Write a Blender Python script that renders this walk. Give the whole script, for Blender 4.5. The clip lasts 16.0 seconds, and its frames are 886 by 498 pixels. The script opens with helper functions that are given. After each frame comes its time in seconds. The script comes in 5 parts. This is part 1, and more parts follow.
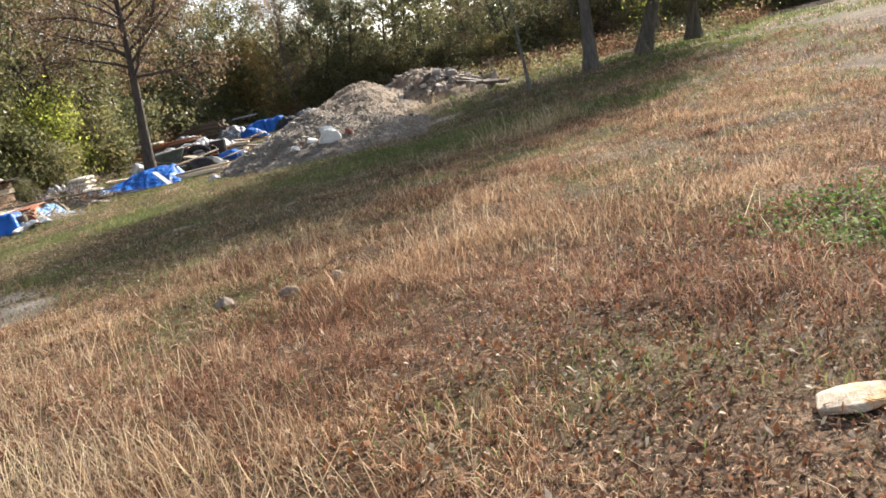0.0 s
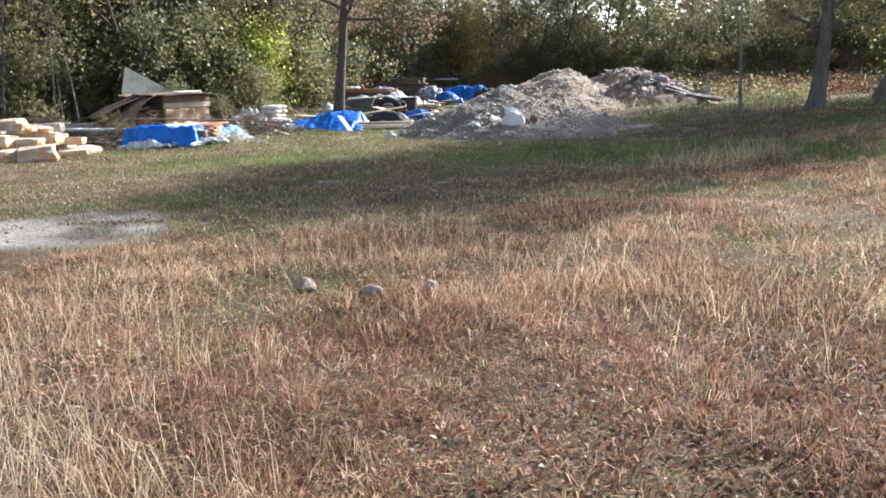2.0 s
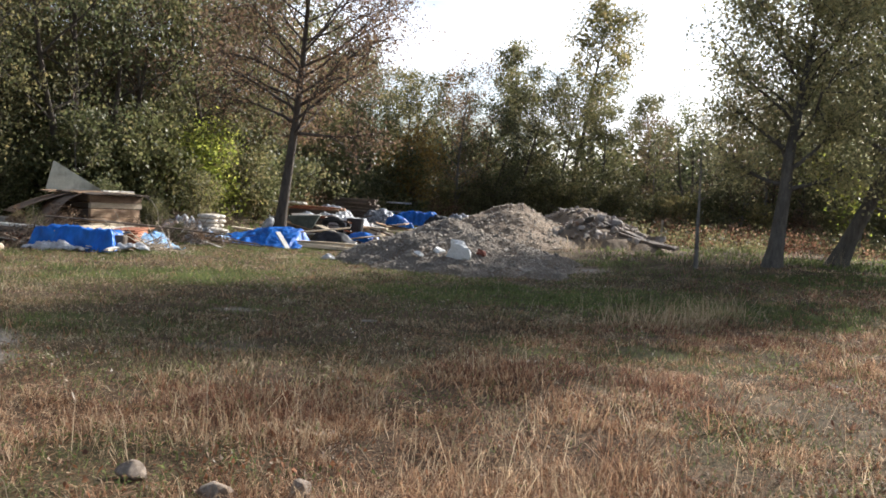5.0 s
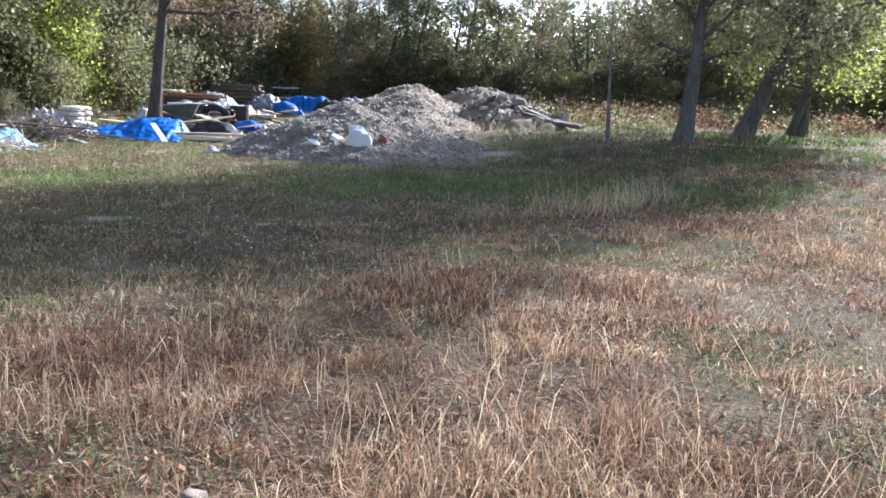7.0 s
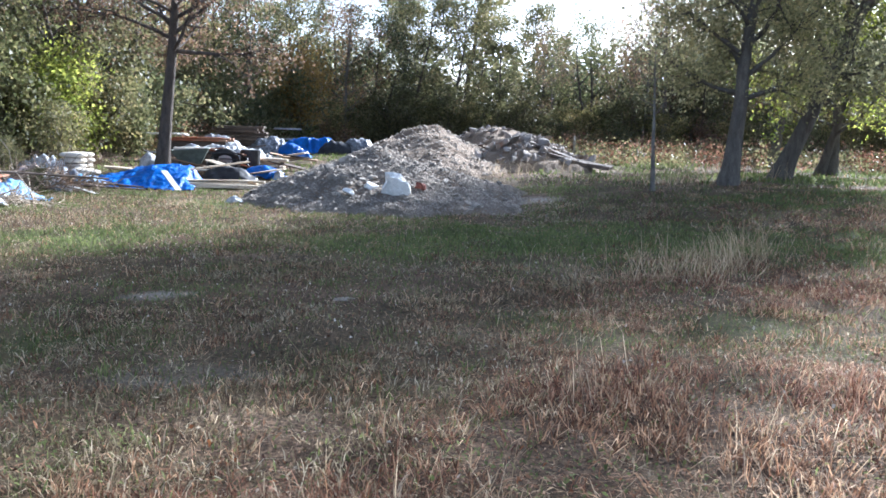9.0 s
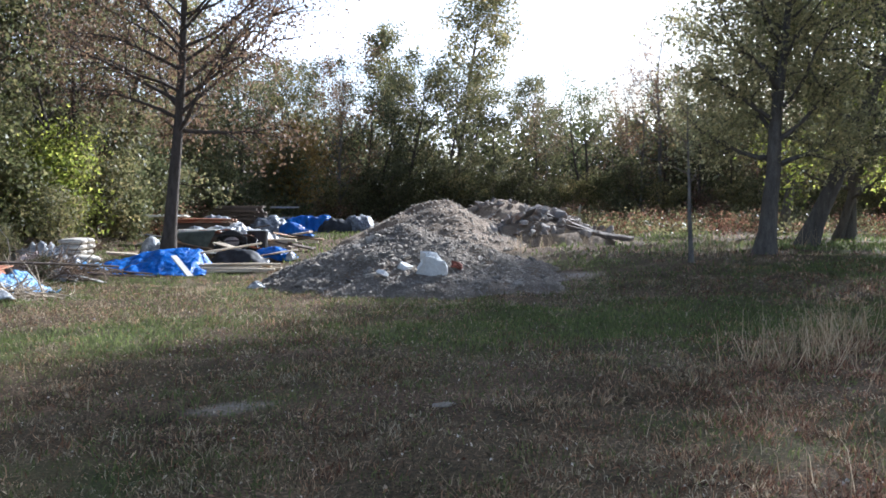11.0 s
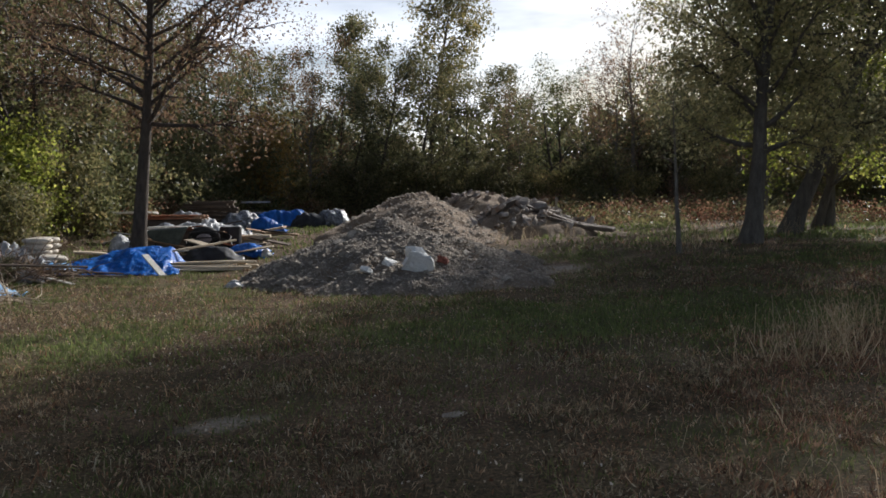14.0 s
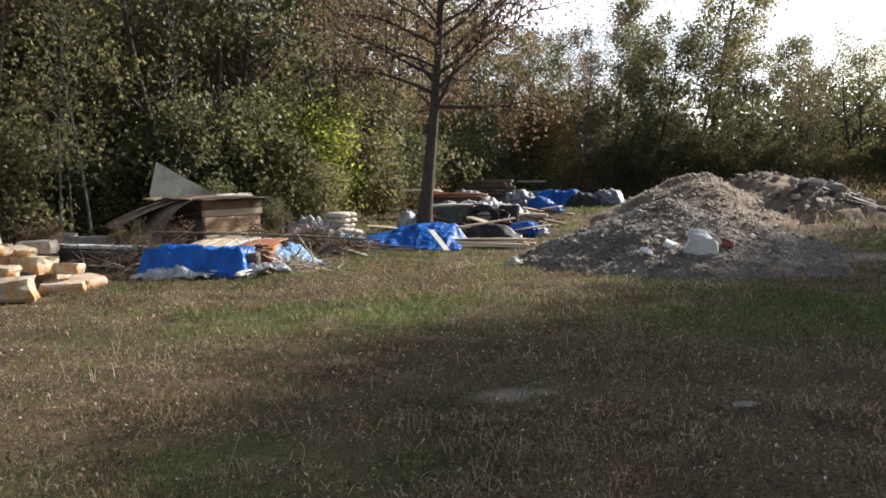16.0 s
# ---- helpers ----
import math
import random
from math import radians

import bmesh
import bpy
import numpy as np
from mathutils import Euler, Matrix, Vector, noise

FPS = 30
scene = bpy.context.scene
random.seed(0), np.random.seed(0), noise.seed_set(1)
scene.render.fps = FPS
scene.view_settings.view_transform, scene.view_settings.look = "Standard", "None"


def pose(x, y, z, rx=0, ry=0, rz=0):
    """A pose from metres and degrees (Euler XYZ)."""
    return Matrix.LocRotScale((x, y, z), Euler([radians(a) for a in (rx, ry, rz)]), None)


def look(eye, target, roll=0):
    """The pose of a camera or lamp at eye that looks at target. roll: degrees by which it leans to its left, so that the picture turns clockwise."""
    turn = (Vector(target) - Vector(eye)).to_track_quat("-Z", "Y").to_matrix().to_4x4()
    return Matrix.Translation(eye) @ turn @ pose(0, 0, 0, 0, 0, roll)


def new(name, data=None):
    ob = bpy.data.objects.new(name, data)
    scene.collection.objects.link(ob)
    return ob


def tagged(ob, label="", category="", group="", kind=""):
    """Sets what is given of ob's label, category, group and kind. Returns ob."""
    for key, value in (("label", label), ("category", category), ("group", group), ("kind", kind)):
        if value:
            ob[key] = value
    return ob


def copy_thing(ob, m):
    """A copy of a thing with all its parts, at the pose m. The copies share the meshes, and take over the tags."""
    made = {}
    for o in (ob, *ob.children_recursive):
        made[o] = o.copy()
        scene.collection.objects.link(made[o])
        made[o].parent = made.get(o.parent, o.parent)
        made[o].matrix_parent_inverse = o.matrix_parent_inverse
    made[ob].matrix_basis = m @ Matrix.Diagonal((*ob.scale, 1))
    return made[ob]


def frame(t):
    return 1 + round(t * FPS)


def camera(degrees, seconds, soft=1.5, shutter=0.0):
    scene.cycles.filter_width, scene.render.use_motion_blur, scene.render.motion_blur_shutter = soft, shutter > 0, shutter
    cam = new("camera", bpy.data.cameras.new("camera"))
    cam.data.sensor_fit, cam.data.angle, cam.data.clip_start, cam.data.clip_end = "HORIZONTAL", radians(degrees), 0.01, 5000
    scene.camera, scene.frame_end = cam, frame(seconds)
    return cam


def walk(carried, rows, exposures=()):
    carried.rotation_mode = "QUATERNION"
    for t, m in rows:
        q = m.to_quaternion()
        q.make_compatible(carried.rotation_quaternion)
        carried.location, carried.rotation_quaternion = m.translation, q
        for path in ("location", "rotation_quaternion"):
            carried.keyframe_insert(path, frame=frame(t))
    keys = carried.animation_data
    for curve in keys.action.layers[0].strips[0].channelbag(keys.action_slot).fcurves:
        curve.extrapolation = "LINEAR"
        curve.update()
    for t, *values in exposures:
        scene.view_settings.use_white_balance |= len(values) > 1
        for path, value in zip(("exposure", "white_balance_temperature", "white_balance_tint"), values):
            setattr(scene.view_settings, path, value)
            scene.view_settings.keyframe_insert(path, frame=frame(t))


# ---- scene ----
cam = camera(53.7, 16.0, soft=1.7)
METRES, EYE, TILT, LEAN, TURN = 8.7, 1.5, 0.0, 0.0, 0.0
ROWS = [
    (0.0, 0.0, 0.0, 0.0, -2.63, -11.76, 12.75),
    (0.5, 0.0238, 0.0338, -0.0036, 3.56, -10.3, 10.93),
    (1.0, 0.039, 0.0562, -0.0002, 9.71, -12.41, 6.53),
    (1.5, 0.0459, 0.0859, 0.0028, 9.58, -11.39, 3.48),
    (2.0, 0.0504, 0.1208, 0.0055, 11.44, -11.29, 1.25),
    (2.5, 0.0603, 0.1515, 0.0078, 13.89, -7.83, -1.31),
    (3.0, 0.0649, 0.173, 0.0165, 9.84, -3.37, -2.46),
    (3.2, 0.0639, 0.1801, 0.0210, 8.47, -2.86, -1.90),
    (5.3, 0.0496, 0.3157, 0.0122, 8.43, -3.28, -4.40),
    (5.5, 0.0511, 0.3209, 0.0115, 7.53, -3.14, -4.98),
    (6.0, 0.0389, 0.3696, 0.0086, 6.15, -8.49, -7.01),
    (6.5, 0.029, 0.4309, 0.0072, 5.19, -10.12, -3.52),
    (7.0, 0.0025, 0.4749, 0.0041, 1.47, -10.37, -2.19),
    (7.5, -0.0276, 0.5204, 0.0095, -4.78, -9.01, -1.43),
    (8.0, -0.0602, 0.5747, 0.0119, -1.77, -7.39, -0.26),
    (8.5, -0.1015, 0.6076, 0.0081, 1.29, -9.93, -3.19),
    (9.0, -0.1397, 0.6375, 0.0151, 0.16, -8.01, -1.63),
    (9.5, -0.1754, 0.6859, 0.0141, 0.36, -7.36, -0.91),
    (10.0, -0.2093, 0.7134, 0.0139, -0.73, -5.55, -1.79),
    (10.2, -0.2233, 0.7176, 0.0165, -0.57, -3.05, -0.86),
    (12.3, -0.2981, 0.8279, 0.0180, -4.73, -4.76, 0.63),
    (12.5, -0.2987, 0.8273, 0.0177, -5.98, -5.02, 0.4),
    (13.0, -0.299, 0.8259, 0.0187, -6.42, -3.47, 0.19),
    (13.5, -0.3, 0.825, 0.0197, -5.05, -2.4, 0.64),
    (14.0, -0.3002, 0.8255, 0.019, -3.65, -3.77, 0.67),
    (14.5, -0.3022, 0.8244, 0.0184, -0.08, -4.0, 0.76),
    (15.0, -0.3096, 0.819, 0.0198, 5.84, -4.43, 0.69),
    (15.5, -0.314, 0.8177, 0.0192, 9.25, -4.79, 0.28),
    (16.0, -0.3168, 0.8146, 0.0191, 13.95, -4.93, 0.37),
]
EXPOSURES = [(0.0, 1.65, 6250, 10), (0.5, 1.7, 5900, 10), (1.5, 1.7, 5900, 10), (2.0, 1.92, 5500, 10), (2.5, 2.0, 5450, 10), (3.0, 1.45, 5800, 10), (5.5, 1.05, 5950, 10), (6.0, 0.6, 5950, 10), (6.5, 1.6, 5250, 10), (7.5, 1.95, 5050, 10), (8.0, 1.55, 5050, 10), (9.0, 1.95, 5050, 10), (10.0, 1.88, 5050, 10), (12.5, 0.6, 5700, 10), (13.0, 0.65, 5800, 10), (13.5, 0.2, 5850, 10), (15.0, 0.6, 5950, 10), (16.0, 1.0, 6050, 10)]
walk(cam, [(t, pose(0, 0, EYE, TILT, LEAN, TURN) @ pose(METRES * x, METRES * y, METRES * z, 90 + pitch, roll, yaw)) for t, x, y, z, yaw, pitch, roll in ROWS],
     EXPOSURES)

# ---- world and sun ----
SUN_AZ, SUN_EL = 36.5, 27.0     # degrees right of +y, and above the horizon
SKY, SUN, CLOUD = 0.06, 5.0, 2.8
world = bpy.data.worlds.new("sky")
scene.world = world
world.use_nodes = True
wn, wl = world.node_tree.nodes, world.node_tree.links
wn.clear()
w_out = wn.new("ShaderNodeOutputWorld")
w_bg = wn.new("ShaderNodeBackground")
w_sky = wn.new("ShaderNodeTexSky")
w_sky.sky_type, w_sky.sun_disc = "NISHITA", False
w_sky.sun_elevation, w_sky.sun_rotation = radians(SUN_EL), radians(SUN_AZ)
w_sky.dust_density = 2.0
w_co = wn.new("ShaderNodeTexCoord")
w_map = wn.new("ShaderNodeMapping")
w_map.inputs["Scale"].default_value = (1.0, 1.0, 4.5)
w_map.inputs["Location"].default_value = (0.3, 0.1, 0.0)
w_noise = wn.new("ShaderNodeTexNoise")
w_noise.inputs["Scale"].default_value, w_noise.inputs["Detail"].default_value = 2.2, 6.0
w_ramp = wn.new("ShaderNodeValToRGB")
w_ramp.color_ramp.elements[0].position, w_ramp.color_ramp.elements[1].position = 0.42, 0.68
w_mix = wn.new("ShaderNodeMix")
w_mix.data_type = "RGBA"
w_bw = wn.new("ShaderNodeRGBToBW")
w_veil = wn.new("ShaderNodeMix")
w_veil.data_type, w_veil.blend_type = "RGBA", "MULTIPLY"
w_veil.inputs[0].default_value = 1.0
w_veil.inputs[7].default_value = (CLOUD, CLOUD * 0.99, CLOUD * 1.0, 1)
wl.new(w_sky.outputs["Color"], w_bw.inputs["Color"])
wl.new(w_bw.outputs["Val"], w_veil.inputs[6])
wl.new(w_veil.outputs[2], w_mix.inputs[7])
wl.new(w_co.outputs["Generated"], w_map.inputs["Vector"])
wl.new(w_map.outputs["Vector"], w_noise.inputs["Vector"])
wl.new(w_noise.outputs["Fac"], w_ramp.inputs["Fac"])
wl.new(w_ramp.outputs["Color"], w_mix.inputs[0])
wl.new(w_sky.outputs["Color"], w_mix.inputs[6])
wl.new(w_mix.outputs[2], w_bg.inputs["Color"])
w_bg.inputs["Strength"].default_value = SKY
wl.new(w_bg.outputs["Background"], w_out.inputs["Surface"])

sun = new("sun", bpy.data.lights.new("sun", "SUN"))
sun.data.energy, sun.data.angle, sun.data.color = SUN, radians(0.6), (1.0, 0.91, 0.79)
sa, se = radians(SUN_AZ), radians(SUN_EL)
SUN_DIR = Vector((math.sin(sa) * math.cos(se), math.cos(sa) * math.cos(se), math.sin(se)))
sun.matrix_world = look(SUN_DIR * 60, (0, 0, 0))


# ---- materials ----
def noise_node(nt, scale, detail=4.0, rough=0.6, coords="Object", stretch=None):
    co = nt.nodes.new("ShaderNodeTexCoord")
    n = nt.nodes.new("ShaderNodeTexNoise")
    n.inputs["Scale"].default_value, n.inputs["Detail"].default_value, n.inputs["Roughness"].default_value = scale, detail, rough
    if stretch:
        m = nt.nodes.new("ShaderNodeMapping")
        m.inputs["Scale"].default_value = stretch
        nt.links.new(co.outputs[coords], m.inputs["Vector"])
        nt.links.new(m.outputs["Vector"], n.inputs["Vector"])
    else:
        nt.links.new(co.outputs[coords], n.inputs["Vector"])
    return n


def ramp_node(nt, fac, stops):
    r = nt.nodes.new("ShaderNodeValToRGB")
    els = r.color_ramp.elements
    while len(els) < len(stops):
        els.new(0.5)
    for e, (p, c) in zip(els, stops):
        e.position, e.color = p, (*c, 1)
    nt.links.new(fac, r.inputs["Fac"])
    return r.outputs["Color"]


def mix_node(nt, fac, a, b, blend="MIX"):
    m = nt.nodes.new("ShaderNodeMix")
    m.data_type, m.blend_type = "RGBA", blend
    for v, i in ((fac, 0), (a, 6), (b, 7)):
        if hasattr(v, "links"):
            nt.links.new(v, m.inputs[i])
        else:
            m.inputs[i].default_value = v if i == 0 else (*v, 1)
    return m.outputs[2]


def surface(name, dark, light, scale=6.0, fine=60.0, rough=0.85, bump=0.4, metal=0.0, vary=0.0, stain=None, stretch=None, island=False, bump_dist=0.01, spec=0.3, through_light=0.0):
    """A mottled procedural surface: two scales of colour, optional stains, fine relief, per-piece variation."""
    m = bpy.data.materials.new(name)
    m.use_nodes = True
    nt = m.node_tree
    bs = nt.nodes["Principled BSDF"]
    big, small = noise_node(nt, scale, stretch=stretch), noise_node(nt, fine, 3.0, stretch=stretch)
    col = ramp_node(nt, big.outputs["Fac"], [(0.3, dark), (0.7, light)])
    grain = ramp_node(nt, small.outputs["Fac"], [(0.3, (0.62, 0.62, 0.62)), (0.7, (1.2, 1.2, 1.2))])
    col = mix_node(nt, 0.8, col, grain, "MULTIPLY")
    if stain:
        s = noise_node(nt, scale * 0.45, 5.0)
        col = mix_node(nt, ramp_node(nt, s.outputs["Fac"], [(0.5, (0, 0, 0)), (0.66, (1, 1, 1))]), col, stain)
    if vary:
        src = nt.nodes.new("ShaderNodeNewGeometry").outputs["Random Per Island"] if island else nt.nodes.new("ShaderNodeObjectInfo").outputs["Random"]
        col = mix_node(nt, 1.0, col, ramp_node(nt, src, [(0, (1 - vary,) * 3), (1, (1 + vary, 1 + vary * 0.95, 1 + vary * 0.85))]), "MULTIPLY")
    nt.links.new(col, bs.inputs["Base Color"])
    bs.inputs["Roughness"].default_value, bs.inputs["Metallic"].default_value = rough, metal
    bs.inputs["Specular IOR Level"].default_value = spec
    if bump:
        b = nt.nodes.new("ShaderNodeBump")
        b.inputs["Strength"].default_value, b.inputs["Distance"].default_value = bump, bump_dist
        nt.links.new(small.outputs["Fac"], b.inputs["Height"])
        nt.links.new(b.outputs["Normal"], bs.inputs["Normal"])
    if through_light:
        tr = nt.nodes.new("ShaderNodeBsdfTranslucent")
        nt.links.new(col, tr.inputs["Color"])
        mx = nt.nodes.new("ShaderNodeMixShader")
        mx.inputs[0].default_value = through_light
        nt.links.new(bs.outputs[0], mx.inputs[1])
        nt.links.new(tr.outputs[0], mx.inputs[2])
        nt.links.new(mx.outputs[0], nt.nodes["Material Output"].inputs["Surface"])
    return m


def foliage(name, stops, through_light=0.45, patch=0.25, rough=0.5, tree_vary=0.3, spec=0.25, glow=(1.0, 1.0, 1.0)):
    """Leaves and blades: a colour for each leaf, drifting in patches, that lets light through (glow tints that light,
    and above 1 brightens it).
    """
    m = bpy.data.materials.new(name)
    m.use_nodes = True
    nt = m.node_tree
    bs = nt.nodes["Principled BSDF"]
    rnd = nt.nodes.new("ShaderNodeNewGeometry").outputs["Random Per Island"]
    n = noise_node(nt, patch, 3.0)
    add = nt.nodes.new("ShaderNodeMath")
    add.operation = "MULTIPLY_ADD"
    nt.links.new(n.outputs["Fac"], add.inputs[0])
    add.inputs[1].default_value = 1.3
    add.inputs[2].default_value = -0.65
    add2 = nt.nodes.new("ShaderNodeMath")
    add2.operation = "ADD"
    nt.links.new(add.outputs[0], add2.inputs[0])
    nt.links.new(rnd, add2.inputs[1])
    col = ramp_node(nt, add2.outputs[0], stops)
    if tree_vary:
        obr = nt.nodes.new("ShaderNodeObjectInfo").outputs["Random"]
        col = mix_node(nt, 1.0, col, ramp_node(nt, obr, [(0, (1 - tree_vary, 1 - tree_vary, 1 - tree_vary)), (0.5, (1, 1, 1)), (1, (1 + tree_vary, 1 + 0.6 * tree_vary, 1))]), "MULTIPLY")
    nt.links.new(col, bs.inputs["Base Color"])
    bs.inputs["Roughness"].default_value = rough
    bs.inputs["Specular IOR Level"].default_value = spec
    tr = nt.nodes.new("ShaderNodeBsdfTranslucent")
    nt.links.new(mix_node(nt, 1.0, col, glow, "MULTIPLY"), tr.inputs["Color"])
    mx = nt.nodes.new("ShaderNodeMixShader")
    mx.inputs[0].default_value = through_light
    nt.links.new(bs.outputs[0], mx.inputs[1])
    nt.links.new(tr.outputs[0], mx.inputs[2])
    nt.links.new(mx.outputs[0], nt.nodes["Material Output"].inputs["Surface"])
    return m


# values over 1 boost the passed light, brightening backlit leaves and blades
LEAF_GLOW, BLADE_GLOW = (1.45, 1.42, 1.3), (1.12, 1.06, 1.0)
M_DRY = foliage("dry_grass", [(0.0, (0.055, 0.03, 0.019)), (0.33, (0.165, 0.088, 0.053)), (0.6, (0.32, 0.19, 0.115)), (0.8, (0.46, 0.31, 0.19)), (1.0, (0.64, 0.50, 0.34))], 0.42, 0.5, tree_vary=0, rough=0.75, spec=0.1, glow=BLADE_GLOW)
M_REDWEED = foliage("rust_weed", [(0.0, (0.05, 0.024, 0.017)), (0.35, (0.145, 0.07, 0.045)), (0.7, (0.28, 0.155, 0.10)), (1.0, (0.45, 0.29, 0.20))], 0.4, 0.5, tree_vary=0, rough=0.75, spec=0.1, glow=BLADE_GLOW)
M_DULL = foliage("dull_grass", [(0.0, (0.055, 0.042, 0.026)), (0.35, (0.135, 0.105, 0.062)), (0.65, (0.25, 0.20, 0.12)), (0.85, (0.39, 0.325, 0.21)), (1.0, (0.56, 0.49, 0.35))], 0.38, 0.6, tree_vary=0, rough=0.75, spec=0.1)
M_TALL = foliage("straw", [(0.0, (0.30, 0.23, 0.145)), (0.5, (0.43, 0.34, 0.22)), (1.0, (0.57, 0.48, 0.345))], 0.45, 0.6, tree_vary=0, rough=0.75, spec=0.1, glow=BLADE_GLOW)
M_GREEN = foliage("green_grass", [(0.0, (0.07, 0.088, 0.03)), (0.5, (0.13, 0.158, 0.055)), (1.0, (0.22, 0.245, 0.09))], 0.45, 0.4, tree_vary=0, rough=0.75, spec=0.1)
M_CLOVER = foliage("broad_weed", [(0.0, (0.05, 0.10, 0.02)), (0.5, (0.10, 0.19, 0.035)), (1.0, (0.18, 0.28, 0.06))], 0.4, 0.6, tree_vary=0, rough=0.75, spec=0.1)
M_LITTER = foliage("fallen_leaf", [(0.0, (0.10, 0.06, 0.035)), (0.35, (0.23, 0.145, 0.085)), (0.65, (0.33, 0.235, 0.145)), (0.85, (0.44, 0.36, 0.26)), (1.0, (0.70, 0.63, 0.53))], 0.15, 0.8, tree_vary=0, rough=0.75, spec=0.1)
M_LEAF_LITTER = foliage("curled_leaf", [(0.0, (0.09, 0.045, 0.03)), (0.3, (0.20, 0.09, 0.045)), (0.55, (0.31, 0.13, 0.055)), (0.75, (0.27, 0.17, 0.11)), (0.94, (0.36, 0.27, 0.19)), (1.0, (0.48, 0.41, 0.33))], 0.2, 1.5, tree_vary=0, rough=0.7, spec=0.15)
M_LEAF_DARK = foliage("dark_leaves", [(0.0, (0.06, 0.072, 0.036)), (0.45, (0.11, 0.125, 0.058)), (0.8, (0.175, 0.178, 0.09)), (1.0, (0.25, 0.23, 0.13))], 0.48, 0.5, glow=(1.22, 1.2, 1.16))
M_LEAF_OLIVE = foliage("olive_leaves", [(0.0, (0.068, 0.074, 0.038)), (0.45, (0.135, 0.138, 0.067)), (0.8, (0.21, 0.197, 0.10)), (1.0, (0.30, 0.255, 0.135))], 0.5, 0.5, glow=(1.3, 1.26, 1.15))
# paled and greyed: glare and back light are put into this leaf colour
M_LEAF_GLARE = foliage("glare_paled_leaves", [(0.0, (0.14, 0.147, 0.085)), (0.45, (0.245, 0.25, 0.145)), (0.8, (0.35, 0.34, 0.20)), (1.0, (0.44, 0.41, 0.24))], 0.66, 0.5, glow=(1.4, 1.36, 1.3))
M_LEAF_YELLOW = foliage("yellow_green_leaves", [(0.0, (0.13, 0.165, 0.035)), (0.5, (0.26, 0.305, 0.06)), (1.0, (0.42, 0.41, 0.10))], 0.55, 0.6, glow=LEAF_GLOW)
M_LEAF_RUST = foliage("russet_leaves", [(0.0, (0.12, 0.075, 0.05)), (0.5, (0.22, 0.14, 0.09)), (1.0, (0.33, 0.23, 0.14))], 0.5, 0.6)
M_LEAF_ORANGE = foliage("orange_leaves", [(0.0, (0.17, 0.11, 0.035)), (0.5, (0.29, 0.19, 0.06)), (1.0, (0.38, 0.28, 0.09))], 0.5, 0.6, glow=LEAF_GLOW)
M_BARK = surface("bark", (0.05, 0.04, 0.032), (0.12, 0.10, 0.08), 9, 70, 0.95, 0.8, stretch=(1, 1, 0.25), bump_dist=0.03)
M_FIELD_STONE = surface("field_stone", (0.15, 0.115, 0.085), (0.34, 0.275, 0.215), 7, 50, 0.92, 0.7, bump_dist=0.01)
M_BARK_GREY = surface("grey_bark", (0.10, 0.09, 0.08), (0.22, 0.20, 0.17), 9, 70, 0.95, 0.8, stretch=(1, 1, 0.25), bump_dist=0.03)
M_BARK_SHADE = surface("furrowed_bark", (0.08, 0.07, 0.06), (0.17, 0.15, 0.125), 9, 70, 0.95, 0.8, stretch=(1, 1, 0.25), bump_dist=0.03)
M_TWIG = surface("twigs", (0.12, 0.09, 0.07), (0.24, 0.19, 0.15), 4, 40, 0.9, 0.0)
M_ROCK = surface("grey_limestone", (0.23, 0.20, 0.165), (0.44, 0.39, 0.33), 5, 45, 0.9, 0.7, vary=0.38, bump_dist=0.015)
M_GRAVEL = surface("gravel", (0.18, 0.15, 0.122), (0.37, 0.325, 0.27), 14, 90, 0.95, 0.5, vary=0.45, island=True)
M_CREAM = surface("cream_limestone", (0.44, 0.35, 0.25), (0.68, 0.57, 0.44), 7, 60, 0.9, 0.7, vary=0.15, stain=(0.54, 0.28, 0.09), bump_dist=0.015)
M_WHITE_STONE = surface("white_limestone", (0.68, 0.66, 0.62), (0.84, 0.83, 0.80), 5, 45, 0.9, 0.6, bump_dist=0.012)
M_REDSTONE = surface("brick_red", (0.16, 0.055, 0.04), (0.27, 0.105, 0.075), 8, 60, 0.9, 0.5)
M_DIRT = surface("rubble_soil", (0.135, 0.11, 0.085), (0.29, 0.245, 0.195), 2.5, 38, 0.97, 1.0, stain=(0.20, 0.145, 0.10), bump_dist=0.05)
M_DIRT_BROWN = surface("brown_soil", (0.17, 0.12, 0.08), (0.32, 0.25, 0.18), 2.0, 30, 0.97, 1.0, bump_dist=0.05)
M_WOOD = surface("weathered_board", (0.24, 0.15, 0.09), (0.48, 0.34, 0.22), 3, 50, 0.8, 0.4, vary=0.35, stain=(0.17, 0.10, 0.06), stretch=(0.3, 3, 3))
M_WOOD_PALE = surface("pale_board", (0.44, 0.35, 0.24), (0.66, 0.56, 0.42), 3, 50, 0.75, 0.3, vary=0.18, stretch=(0.3, 3, 3))
M_WOOD_RED = surface("rust_red_board", (0.26, 0.08, 0.04), (0.44, 0.17, 0.08), 4, 50, 0.8, 0.3, vary=0.2, stain=(0.34, 0.22, 0.14), stretch=(0.4, 2, 2))
M_WOOD_DARK = surface("dark_board", (0.07, 0.055, 0.045), (0.17, 0.13, 0.10), 3, 50, 0.85, 0.4, vary=0.25, stretch=(0.3, 3, 3))
M_WHITE_BOARD = surface("white_painted_board", (0.56, 0.53, 0.46), (0.76, 0.74, 0.68), 3, 40, 0.6, 0.25, stain=(0.40, 0.34, 0.26))
M_PANEL = surface("pale_green_panel", (0.50, 0.49, 0.38), (0.70, 0.68, 0.55), 3, 40, 0.7, 0.25, stain=(0.26, 0.24, 0.18))
